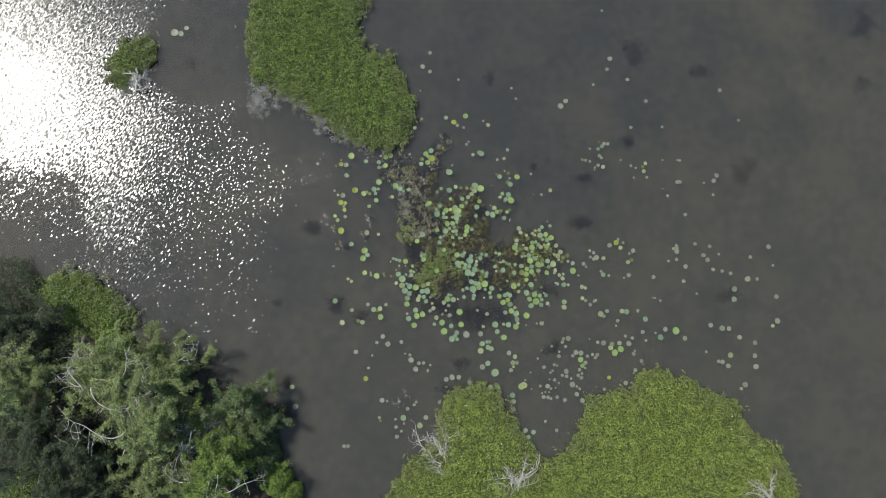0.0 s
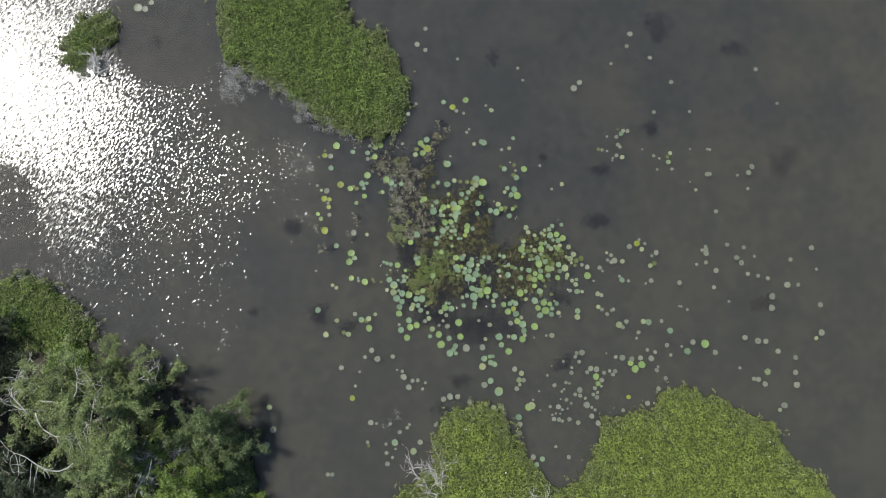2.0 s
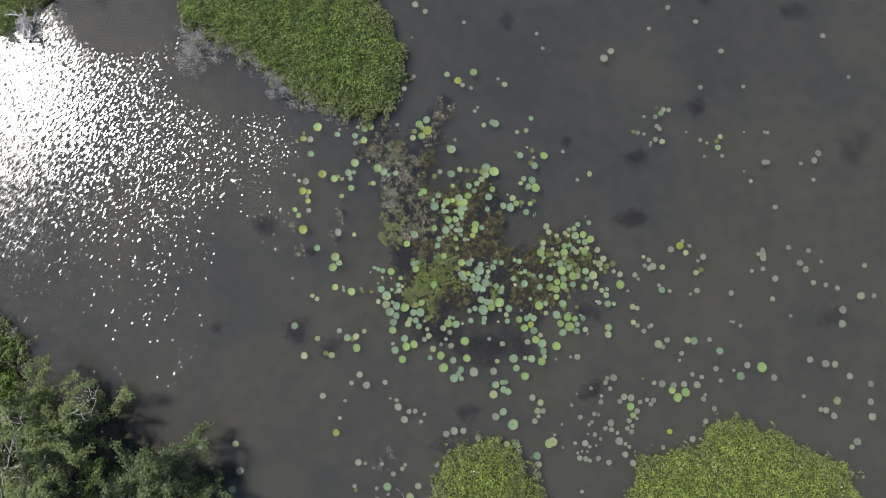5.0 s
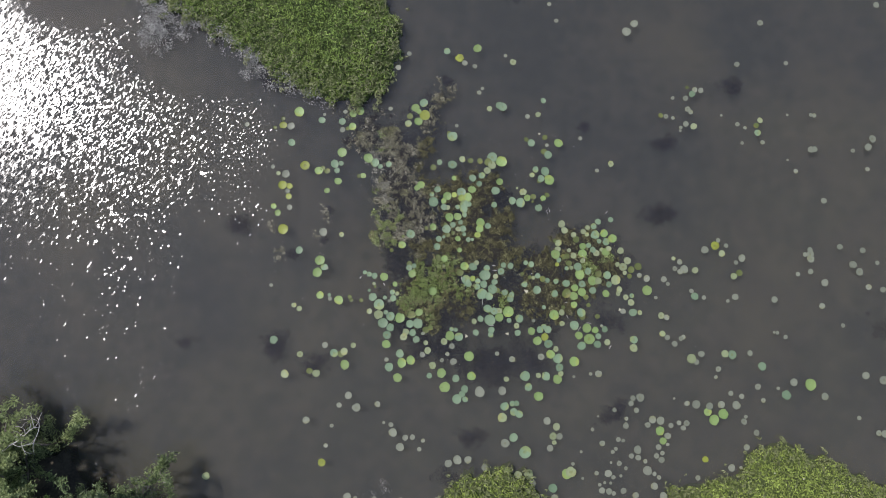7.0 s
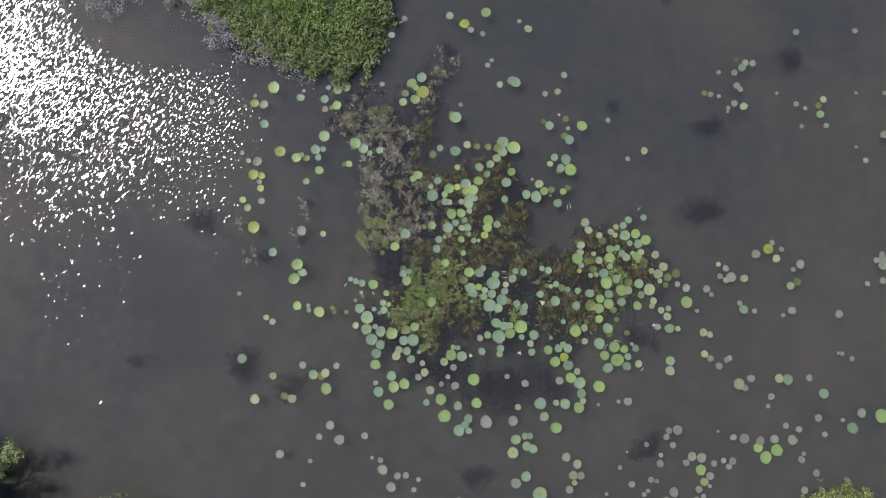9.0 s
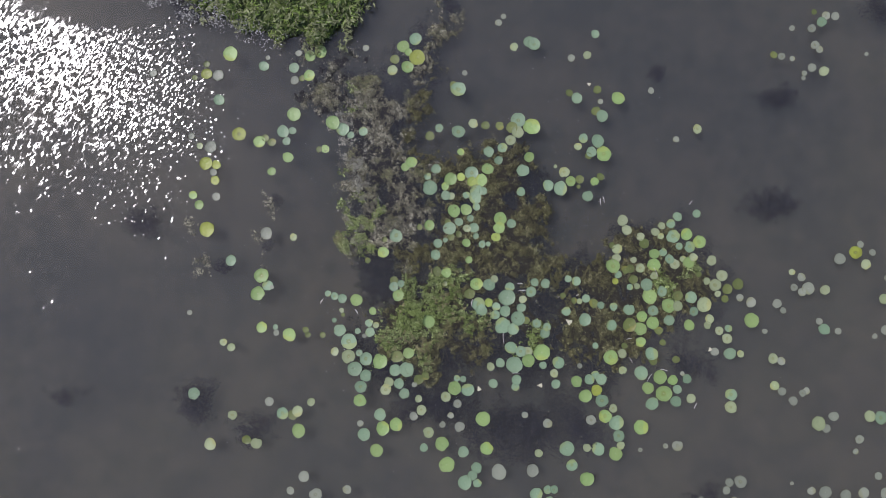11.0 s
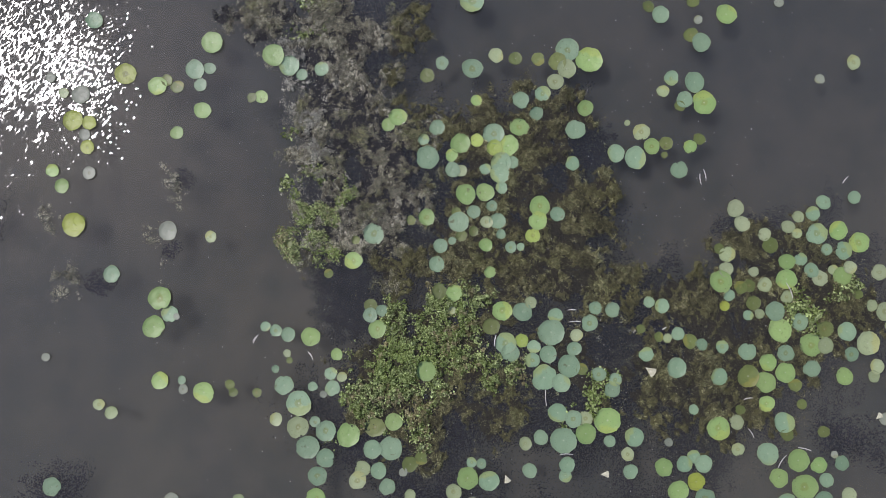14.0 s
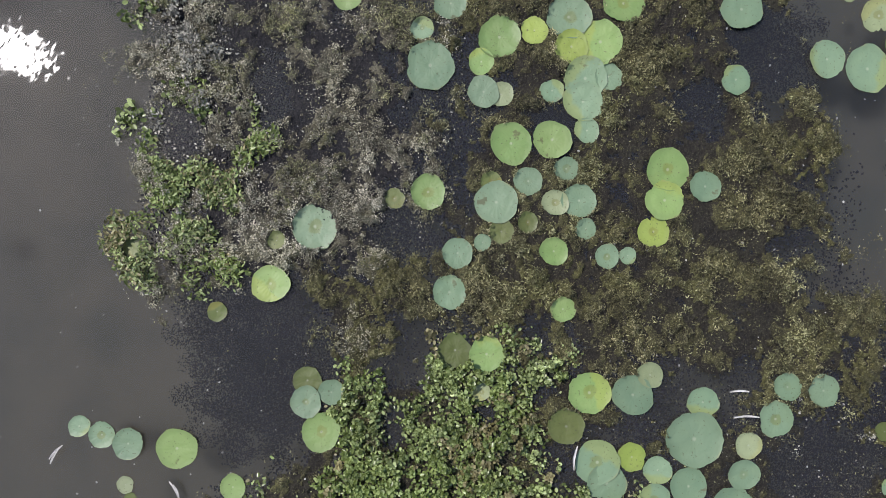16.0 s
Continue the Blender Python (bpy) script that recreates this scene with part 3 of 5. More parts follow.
def pads(kind, places):
    """Lily pads of one colour: x, y and radius of each. Those round the middle are things of their own."""
    for x, y, r in places:
        PAD_DISCS.append((x, y, r))
        k, turn = pad_rng.choice((9, 9, 10, 10, 4, 8) if x < -2.2 and y > -2.2 else (0, 0, 0, 1, 2, 2, 3, 3, 4, 4, 5, 6, 6, 7, 8, 8)), pad_rng.uniform(0, 360)
        z = pad_rng.uniform(0.008, 0.022) if kind != "o" else pad_rng.uniform(0.005, 0.014)
        m = pose(x, y, z, pad_rng.gauss(0, 1.6), pad_rng.gauss(0, 1.6), turn) @ Matrix.Diagonal((r, r * pad_rng.uniform(0.94, 1.0), r, 1))
        if math.hypot(x - 1.9, y + 0.5) < NEAR:
            ob = new("lily_pad", PAD_MESHES[kind, k])
            ob.matrix_world = m
            tagged(ob, PAD_LABELS[kind], "lily pad", "lily pads on the pond")
        else:
            far_pads.append((kind, k, m))


NEAR = 5.03
pads("g", [(-3.86, 0.85, 0.108), (-4, 1.08, 0.097), (-3.12, 4.37, 0.175), (1.73, -5.16, 0.176), (0.15, -4.81, 0.147), (2.64, -4.81, 0.147), (1.63, -4.69, 0.157), (-1.61, -4.34, 0.158), (0.3, -4.32, 0.158), (0.6, -4.24, 0.147), (2.57, -4.15, 0.168), (-0.21, -3.69, 0.148), (1.94, -3.45, 0.158), (0.26, -2.81, 0.169), (0.91, -2.64, 0.127), (-1.8, -2.17, 0.153), (-2.43, -1.99, 0.127), (1.39, -1.93, 0.148), (0.11, -1.67, 0.086), (-0.26, -1.41, 0.139), (0.7, -1.32, 0.135), (-2.52, -1.22, 0.16), (2.49, -1.1, 0.145), (1.81, -0.83, 0.121), (-2.43, -0.81, 0.171), (2.33, -0.54, 0.087), (0.37, -0.33, 0.127), (2.28, -0.15, 0.098), (1.44, 0.27, 0.122), (2.01, 0.59, 0.147)])
pads("g", [(2.29, 0.61, 0.133), (1.82, 1.16, 0.094), (2.64, 1.28, 0.158), (1.95, 1.33, 0.149), (2.81, 1.55, 0.139), (-2.18, 1.59, 0.099), (0.91, 1.63, 0.099), (1.05, 1.74, 0.134), (-1.8, 1.91, 0.124), (2.2, 1.95, 0.085), (-0.94, 2.09, 0.1), (-2.46, 2.29, 0.141), (-0.75, 2.7, 0.162), (-1.65, 2.91, 0.163), (-1.29, 3.82, 0.131), (1, 3.97, 0.141), (-1.26, 4.28, 0.131), (1.03, 4.32, 0.087), (-1.01, 4.37, 0.142), (0.91, 4.46, 0.142), (5.75, -8.1, 0.177), (4.88, -5.53, 0.16), (5.54, -4.98, 0.157), (6.13, -4.4, 0.168), (5.33, -4.14, 0.147), (4.9, -3.68, 0.147), (6.67, -3.66, 0.189), (6.32, -3.53, 0.137), (6.88, -3.36, 0.116), (4.71, -3.35, 0.126)])
pads("g", [(6.6, -3.29, 0.158), (3.63, -2.86, 0.148), (5.5, -2.82, 0.169), (3.94, -2.68, 0.19), (6.19, -2.49, 0.116), (6.19, -2.19, 0.148), (7.3, -2.13, 0.127), (6.48, -2.06, 0.148), (8.72, -2.05, 0.169), (6.24, -1.91, 0.127), (6.86, -1.68, 0.17), (6.43, -1.46, 0.17), (5.62, -0.75, 0.16), (6.55, -0.74, 0.149), (7.35, -0.71, 0.138), (6.57, -0.49, 0.117), (7.61, -0.24, 0.149), (7.32, -0.06, 0.139), (3.04, 0.18, 0.137), (3.07, 0.39, 0.152), (5.26, 1.2, 0.099), (4.71, 1.22, 0.119), (3.77, 1.8, 0.12), (5.49, 1.84, 0.174), (3.85, 2.51, 0.194), (5.86, 3.13, 0.151), (3.12, 6.57, 0.15), (14.16, -5.35, 0.193)])
pads("l", [(2.19, 1.37, 0.099), (2.96, -0.03, 0.112), (2.76, -1.53, 0.096), (2.44, 1.25, 0.119)])
pads("t", [(-3.99, -3.46, 0.137), (-3.13, -0.45, 0.128), (-3.39, 3.29, 0.13), (2.41, -5.58, 0.096), (2.13, -5.56, 0.159), (2.3, -5.41, 0.112), (2.4, -5.24, 0.128), (2.11, -4.88, 0.126), (1.22, -4.77, 0.094), (-0.13, -4.45, 0.147), (0.24, -4.01, 0.137), (-1.97, -3.94, 0.137), (0.8, -3.55, 0.116), (2.24, -3.49, 0.148), (-0.19, -3.38, 0.137), (2.82, -3.36, 0.105), (0.68, -3.32, 0.116), (2.14, -3.25, 0.074), (2, -3.23, 0.074), (-0.07, -3.13, 0.137), (0.6, -3.02, 0.137), (0.86, -3.01, 0.169), (-0.32, -2.97, 0.169), (2.99, -2.9, 0.106), (-0.06, -2.75, 0.148), (-0.21, -2.62, 0.085), (-0.44, -2.35, 0.18), (0.04, -2.15, 0.11), (-0.24, -2.12, 0.072), (-0.65, -2.09, 0.138), (-2.12, -1.99, 0.062)])
pads("t", [(0.02, -1.94, 0.091), (-0.77, -1.86, 0.057), (2.9, -1.81, 0.11), (2.59, -1.7, 0.134), (2.93, -1.62, 0.096), (2.53, -1.56, 0.154), (-0.58, -1.37, 0.106), (-0.76, -1.31, 0.091), (-0.91, -1.25, 0.072), (0.6, -1.12, 0.106), (2.78, -1.12, 0.14), (0.77, -1.06, 0.087), (-2.29, -1.04, 0.122), (1.57, -0.41, 0.117), (2.64, -0.19, 0.083), (2.78, -0.19, 0.059), (1.63, -0.15, 0.107), (1.8, -0.08, 0.059), (2.5, 0, 0.073), (0.67, 0.05, 0.156), (-2.23, 0.14, 0.039), (1.9, 0.19, 0.152), (2.46, 0.19, 0.118), (2.12, 0.33, 0.098), (2.38, 0.41, 0.088), (2.53, 0.67, 0.089), (2.51, 0.87, 0.138), (1.83, 0.95, 0.113), (2.3, 0.95, 0.084), (2.53, 1.03, 0.158), (2.69, 1.04, 0.099), (1.47, 1.14, 0.173)])
pads("t", [(1.42, 1.4, 0.084), (2.43, 1.46, 0.159), (1.62, 1.57, 0.114), (2.84, 1.94, 0.125), (-1.83, 2.29, 0.097), (-0.34, 2.4, 0.086), (2.15, 2.43, 0.151), (-0.05, 2.48, 0.108), (-1.91, 2.52, 0.141), (1.71, 2.52, 0.097), (-1.69, 2.53, 0.087), (-0.52, 2.54, 0.151), (2.17, 3.42, 0.174), (-1.64, 4.01, 0.12), (-2.34, 4.06, 0.12), (1.2, 4.63, 0.149), (2.05, 6.48, 0.117), (6.02, -10.71, 0.125), (6.3, -10.46, 0.125), (5.26, -8.55, 0.151), (4.37, -7.36, 0.206), (4, -6.87, 0.143), (4.21, -6.11, 0.127), (4.03, -6.03, 0.127), (3.73, -5.84, 0.143), (3.99, -5.75, 0.096)])
pads("t", [(4.13, -5.75, 0.096), (4.55, -5.22, 0.128), (5.15, -4.87, 0.147), (4.45, -4.85, 0.167), (5.62, -4.59, 0.136), (5.58, -4.29, 0.168), (6.4, -3.88, 0.147), (6.94, -3.84, 0.126), (5.27, -3.79, 0.147), (8.19, -3.71, 0.137), (6.98, -3.57, 0.105), (3.32, -3.44, 0.095), (4.24, -3.4, 0.105), (7.21, -3.34, 0.105), (5, -3.31, 0.116), (5.27, -3.31, 0.126), (3.35, -3.29, 0.116), (5.14, -3.21, 0.095), (6.18, -3.19, 0.158), (3.96, -2.97, 0.084), (3.31, -2.95, 0.19), (4.31, -2.92, 0.137), (8.2, -2.79, 0.137), (6.43, -2.76, 0.148), (3.46, -2.65, 0.127), (3.24, -2.56, 0.137), (5.16, -2.55, 0.074), (4.02, -2.25, 0.119), (8.19, -2.22, 0.085)])
pads("t", [(3.3, -2.14, 0.134), (4.07, -2.11, 0.096), (5.54, -2.1, 0.127), (3.06, -2.06, 0.186), (3.84, -2.03, 0.105), (6.85, -2.01, 0.127), (4.94, -1.96, 0.144), (3.42, -1.9, 0.163), (7.42, -1.82, 0.106), (6.5, -1.79, 0.127), (4.52, -1.76, 0.106), (5.95, -1.75, 0.127), (3.13, -1.73, 0.125), (5.6, -1.68, 0.095), (3.5, -1.66, 0.106), (5.31, -1.64, 0.086), (7.37, -1.5, 0.138), (4.98, -1.48, 0.096), (3.18, -1.42, 0.188), (6.71, -1.35, 0.127), (3.73, -1.3, 0.125), (5.99, -1.24, 0.074), (6.37, -1.19, 0.138), (3.25, -1.18, 0.106), (4.06, -1.12, 0.111), (3.82, -1.09, 0.097), (4.77, -1.08, 0.106), (4.59, -1.02, 0.082), (5.73, -0.95, 0.085), (6.91, -0.62, 0.106), (6.77, -0.46, 0.096), (7.38, -0.35, 0.128)])
pads("t", [(7.14, -0.33, 0.085), (7.01, -0.1, 0.16), (6.97, 0.19, 0.107), (3.32, 0.27, 0.108), (7.13, 0.35, 0.107), (7.57, 0.41, 0.096), (5.09, 0.87, 0.128), (3.56, 1, 0.104), (4.47, 1.06, 0.163), (4.19, 1.13, 0.129), (3.62, 1.49, 0.144), (3.06, 1.74, 0.105), (5.21, 1.89, 0.12), (3.16, 2.03, 0.115), (5.36, 2.14, 0.151), (5.03, 2.21, 0.108), (3.54, 2.67, 0.173), (5.48, 2.72, 0.14), (4.91, 3.15, 0.13), (3.95, 4.45, 0.152), (3.84, 4.5, 0.133), (5.38, 4.65, 0.1), (13.31, -5.68, 0.16), (12.54, -4.7, 0.145)])
pads("t", [(11.54, -4.29, 0.145), (10.36, -2.28, 0.13), (12.89, 3.4, 0.116), (10.64, 4.82, 0.117)])
pads("d", [(-6.3, -9.55, 0.148), (-6.2, -7.87, 0.124), (-3.62, -4.6, 0.137), (-3.11, -3.96, 0.105), (-3.13, -2.43, 0.095), (-3.31, -2.31, 0.085), (-3.84, 2.22, 0.076), (-2.57, -4.6, 0.126), (1.33, -4.43, 0.126), (1.18, -3.93, 0.116), (-1.63, -3.9, 0.126), (-1.32, -3.7, 0.095), (1.12, -3.67, 0.084), (1.74, -3.64, 0.116), (0.38, -3.45, 0.127), (0.45, -3.29, 0.116), (2.77, -2.98, 0.095), (-0.46, -2.69, 0.159), (-0.77, -2.57, 0.095), (0.18, -1.99, 0.076), (-0.6, -1.64, 0.058), (1.77, -1.08, 0.063), (2.9, -0.99, 0.087), (-1.69, 0.06, 0.088), (2.3, 0.18, 0.093), (1.95, 0.93, 0.089)])
pads("d", [(2.5, 2.61, 0.108), (0.65, 3.9, 0.12), (4.11, -8.09, 0.126), (4.47, -8.07, 0.151), (3.73, -7.96, 0.126), (5.36, -7.07, 0.079), (5.33, -6.86, 0.127), (5.45, -6.55, 0.127), (3.64, -6.21, 0.159), (3.81, -4.94, 0.094), (4.9, -4.84, 0.094), (5.66, -4.8, 0.094), (8.17, -3.99, 0.136), (5.52, -3.97, 0.095), (7.28, -3.78, 0.105), (4.21, -3.16, 0.095), (5.76, -3.12, 0.095), (8.44, -2.8, 0.084), (5.76, -2.74, 0.106), (3.63, -2.65, 0.106), (8.15, -2.45, 0.116), (7.98, -2.27, 0.095), (7.72, -2.14, 0.085), (7.77, -2, 0.106), (7.06, -1.69, 0.117), (7.66, -1.67, 0.17), (4.83, -1.54, 0.067), (3.54, -1.47, 0.091), (7.98, -1.43, 0.074), (7.93, -1.23, 0.138)])
pads("d", [(6.15, -1.22, 0.074), (7.74, -1.14, 0.085), (8.09, -1.02, 0.128), (6.55, -0.99, 0.096), (6.24, -0.81, 0.106), (7.03, -0.73, 0.117), (7.87, -0.67, 0.117), (6.09, -0.62, 0.075), (7.22, -0.62, 0.075), (7.46, -0.59, 0.096), (5.7, -0.58, 0.107), (5.73, -0.36, 0.117), (6.27, -0.09, 0.096), (6.73, -0.09, 0.075), (6.61, 0.01, 0.096), (5.96, 0.07, 0.118), (6.76, 0.15, 0.085), (5.87, 0.29, 0.128), (4.57, 1.43, 0.124), (4.37, 1.57, 0.045), (4.9, 2.02, 0.09), (3.35, 2.2, 0.119), (7.66, 2.37, 0.108), (3.52, 2.39, 0.14), (5.18, 4.16, 0.098), (3.49, 4.39, 0.098), (4.36, 6.06, 0.117), (10.13, -4.39, 0.161), (11.29, -4.25, 0.129)])
pads("d", [(9.18, -3.53, 0.105), (9.17, -2.92, 0.116), (11.75, -1.62, 0.114), (10.42, -1.39, 0.114), (9.69, -0.97, 0.074), (11.38, -0.83, 0.114), (10.64, 3.66, 0.116), (13, 3.84, 0.1), (17.52, -8.47, 0.102), (17.06, -6.7, 0.154), (19.5, -5.18, 0.104)])
pads("w", [(-12.39, 11.28, 0.158), (-12.73, 11.34, 0.21), (-12.1, 11.6, 0.132), (-3.32, -10.93, 0.099), (-3.52, -10.92, 0.099), (-6.02, -8.87, 0.149), (-7.06, -8.74, 0.074), (-7.53, -7.98, 0.099), (-4.08, -1.62, 0.065), (-3.46, 1.03, 0.097), (-3.53, 1.6, 0.086), (-3.59, 2.19, 0.141), (-4.03, 2.45, 0.076), (-3.41, 3.87, 0.131), (-4.92, 3.95, 0.087), (1.8, -7.66, 0.126), (2.46, -7.56, 0.126), (2.1, -7.55, 0.151)])
pads("w", [(2.9, -5.34, 0.176), (2.04, -4.32, 0.116), (1.65, -4.26, 0.074), (-0.21, -4.2, 0.074), (1, -4.06, 0.095), (1.84, -4.06, 0.074), (2, -3.8, 0.095), (-2.27, -3.67, 0.105), (1.03, -3.35, 0.063), (-0.09, -2.23, 0.053), (-2.1, -2.12, 0.072), (-2.19, -1.08, 0.048), (-2.31, 0.16, 0.139), (-1.63, 3.71, 0.098), (2.33, 3.8, 0.065), (-2.25, 4.26, 0.055), (-1.53, 4.35, 0.076), (0.04, 4.44, 0.076), (0.33, 5.91, 0.1), (2.66, 6.04, 0.1), (0.72, 6.41, 0.083), (2.77, 8.65, 0.08), (1.21, 9.11, 0.106), (0.81, 9.4, 0.133), (1.23, 10.19, 0.107), (7.52, -10.4, 0.1), (5.88, -10.36, 0.125), (6.94, -9.92, 0.075), (5.29, -9.28, 0.126)])
pads("w", [(5.31, -8.87, 0.126), (4.58, -8.39, 0.126), (3.02, -7.83, 0.126), (5.21, -7.25, 0.111), (3.71, -7.05, 0.143), (5.54, -6.87, 0.111), (5.14, -6.35, 0.127), (3.66, -5.32, 0.144), (4.03, -4.28, 0.105), (5.01, -4.22, 0.115), (3.52, -4.08, 0.074), (7.11, -3.22, 0.053), (4.79, -3, 0.063)])
pads("w", [(7.86, -2.74, 0.095), (8.73, -1.64, 0.117), (8.48, -1.53, 0.085), (7.17, 2.14, 0.075), (5.45, 3.06, 0.065), (6.63, 3.29, 0.076), (4.81, 4.1, 0.087), (3.14, 4.97, 0.083), (3.26, 5.12, 0.066), (3.01, 5.92, 0.083), (4.1, 6.29, 0.067), (8.42, 7.12, 0.16), (8.71, 7.41, 0.133), (5.94, 7.55, 0.08), (5.71, 8.16, 0.08), (12.51, -5.84, 0.08), (14.63, -5.76, 0.129), (13.05, -5.45, 0.064)])
pads("w", [(13.59, -5.26, 0.129), (10.3, -4.51, 0.097), (12.15, -4.25, 0.097), (10.48, -4.24, 0.113), (9.58, -3.88, 0.105), (13.41, -3.73, 0.081), (9.8, -3.71, 0.084), (9.34, -3.66, 0.095), (9.89, -3.66, 0.081), (13.14, -3.58, 0.065), (13.03, -3.56, 0.049), (9.35, -2.98, 0.095), (14.75, -2.7, 0.104), (11.49, -2.46, 0.065), (13.11, -2.45, 0.114), (11.76, -2.33, 0.114), (10.67, -2.33, 0.081), (9.01, -2.3, 0.063), (10.25, -2.1, 0.081), (14.9, -1.9, 0.13), (9.45, -1.84, 0.074), (9.32, -1.68, 0.106), (13.98, -1.59, 0.081), (14.43, -1.51, 0.098), (9.89, -1.43, 0.095), (10.04, -1.35, 0.146), (9.72, -1.32, 0.085), (11.85, -1.15, 0.082), (9.9, -1.09, 0.096)])
pads("w", [(14.47, -1.07, 0.131), (12.06, -1, 0.131), (14.28, -0.92, 0.082), (14.46, -0.91, 0.131), (14.46, -0.76, 0.098), (10.79, -0.69, 0.131), (11.54, -0.56, 0.082), (11.27, -0.37, 0.082), (14.15, 2.01, 0.083), (13.89, 2.41, 0.05), (14.74, 2.77, 0.116), (14.87, 2.78, 0.106), (12.32, 3.04, 0.066), (13.04, 3.05, 0.083), (10.16, 3.51, 0.054), (12.45, 3.58, 0.066), (10.18, 3.62, 0.066), (12.19, 3.71, 0.083), (10.37, 3.75, 0.1), (9.92, 3.97, 0.065), (14.94, 3.99, 0.08), (14.82, 4.01, 0.067), (13.98, 4.02, 0.05), (9.68, 4.03, 0.087), (11.64, 4.04, 0.05), (10.56, 4.17, 0.083), (10.46, 4.28, 0.1), (10.4, 4.67, 0.1), (9.95, 4.69, 0.067), (10.96, 4.95, 0.1), (10.75, 4.97, 0.1), (12.3, 5.88, 0.1)])
pads("w", [(14.06, 5.9, 0.084), (13.23, 7.39, 0.107), (10.31, 8.35, 0.08), (12.24, 8.64, 0.107), (11.12, 9.23, 0.108), (11.31, 9.86, 0.135), (10.99, 12.69, 0.081), (17.75, -8.27, 0.154), (18.41, -7.33, 0.154), (16.9, -7.27, 0.128), (16.6, -7.05, 0.128), (16.39, -7.02, 0.103), (18.39, -6.76, 0.129), (15.75, -6.5, 0.077), (18.44, -6.07, 0.129), (17.62, -5.76, 0.129), (17.07, -5.29, 0.129), (16.7, -5.26, 0.155), (16.09, -5.09, 0.129), (19.77, -4.92, 0.156), (17.46, -3.72, 0.156), (19.82, -3.61, 0.13), (15.43, -3.38, 0.078), (17.53, -3.17, 0.156), (18.82, -2.64, 0.104), (18.29, -2.63, 0.157), (17.37, -2.31, 0.104), (16.91, -2.18, 0.104), (16.42, -2.08, 0.104), (19.76, -1.91, 0.079), (16.14, -1.55, 0.131), (18.53, -1.43, 0.105)])
pads("w", [(15.93, -1.3, 0.131), (16.79, -1.25, 0.079), (19.59, -0.88, 0.131), (16.31, -0.81, 0.105), (15.51, -0.67, 0.105), (15.07, 0.95, 0.105), (16.69, 2.04, 0.079), (16.23, 2.71, 0.079), (16.78, 2.83, 0.133), (16.96, 3.12, 0.133), (18.43, 6.27, 0.081), (17.48, 8.01, 0.108)])
pads("y", [(-3.68, 0.28, 0.172), (-3.6, 0.33, 0.09), (-3.49, 1.41, 0.108), (-3.46, 1.77, 0.108), (-3.7, 1.81, 0.151), (-3.68, 3.91, 0.131), (-2.93, 2.48, 0.162), (1.23, 4.19, 0.185), (2.48, 6.23, 0.15), (5.16, -3.56, 0.126), (5.66, -1.1, 0.074), (11.16, -0.55, 0.147)])
pads("o", [(-3.96, 3.83, 0.065), (-3.68, 4.14, 0.076), (-2.79, -4.52, 0.105), (-1.74, -3.98, 0.116), (1.13, -3.24, 0.116), (1.29, -3.16, 0.095), (0.64, -2.71, 0.148), (-1.04, -2.19, 0.067), (-1.38, -2.18, 0.067), (-1.43, -2.07, 0.076), (-0.57, -1.74, 0.048), (2.33, -1.32, 0.125), (0.61, -0.98, 0.097), (1.6, -0.8, 0.116), (0.01, -0.51, 0.068), (-0.56, -0.07, 0.063), (0.41, -0.04, 0.068), (1.93, -0.01, 0.088), (2.11, 0.05, 0.073), (1.21, 0.23, 0.073), (1.87, 0.33, 0.078), (-1.08, 2.08, 0.075), (-2.17, 2.27, 0.097), (1.49, 2.34, 0.108), (-2.32, 2.37, 0.087), (2.78, 2.56, 0.097), (2.06, 3.53, 0.087), (-1.45, 3.76, 0.076), (0.71, 4.16, 0.109), (6.46, -2.93, 0.095)])
pads("o", [(6.98, -2.9, 0.084), (5.82, -2.57, 0.074), (6.69, -2.51, 0.074), (6.61, -2.24, 0.095), (5.95, -2.1, 0.159), (3.6, -1.95, 0.086), (5.15, -1.59, 0.106), (8.14, -1.55, 0.085), (4.71, -1.52, 0.072), (7.06, -1.46, 0.127), (4.46, -1.4, 0.067), (8.2, -1.33, 0.117), (8.45, -1.22, 0.127), (6.07, -1.07, 0.106), (7.56, -0.98, 0.074), (5.9, -0.84, 0.096), (6.02, -0.82, 0.096), (5.62, -0.28, 0.075), (6.35, -0.25, 0.117), (4.89, 1.09, 0.049), (4.92, 1.26, 0.099), (5.4, 1.31, 0.089), (5.14, 1.8, 0.08), (3.39, 2.5, 0.13), (3.11, 2.54, 0.097), (5.34, 2.84, 0.108), (4.74, 3.28, 0.087), (5.39, 3.34, 0.097), (11.95, -1.51, 0.114), (12.86, 3.66, 0.1), (9.5, 4.07, 0.087)])
pads("o", [(10.48, 5.06, 0.067)])
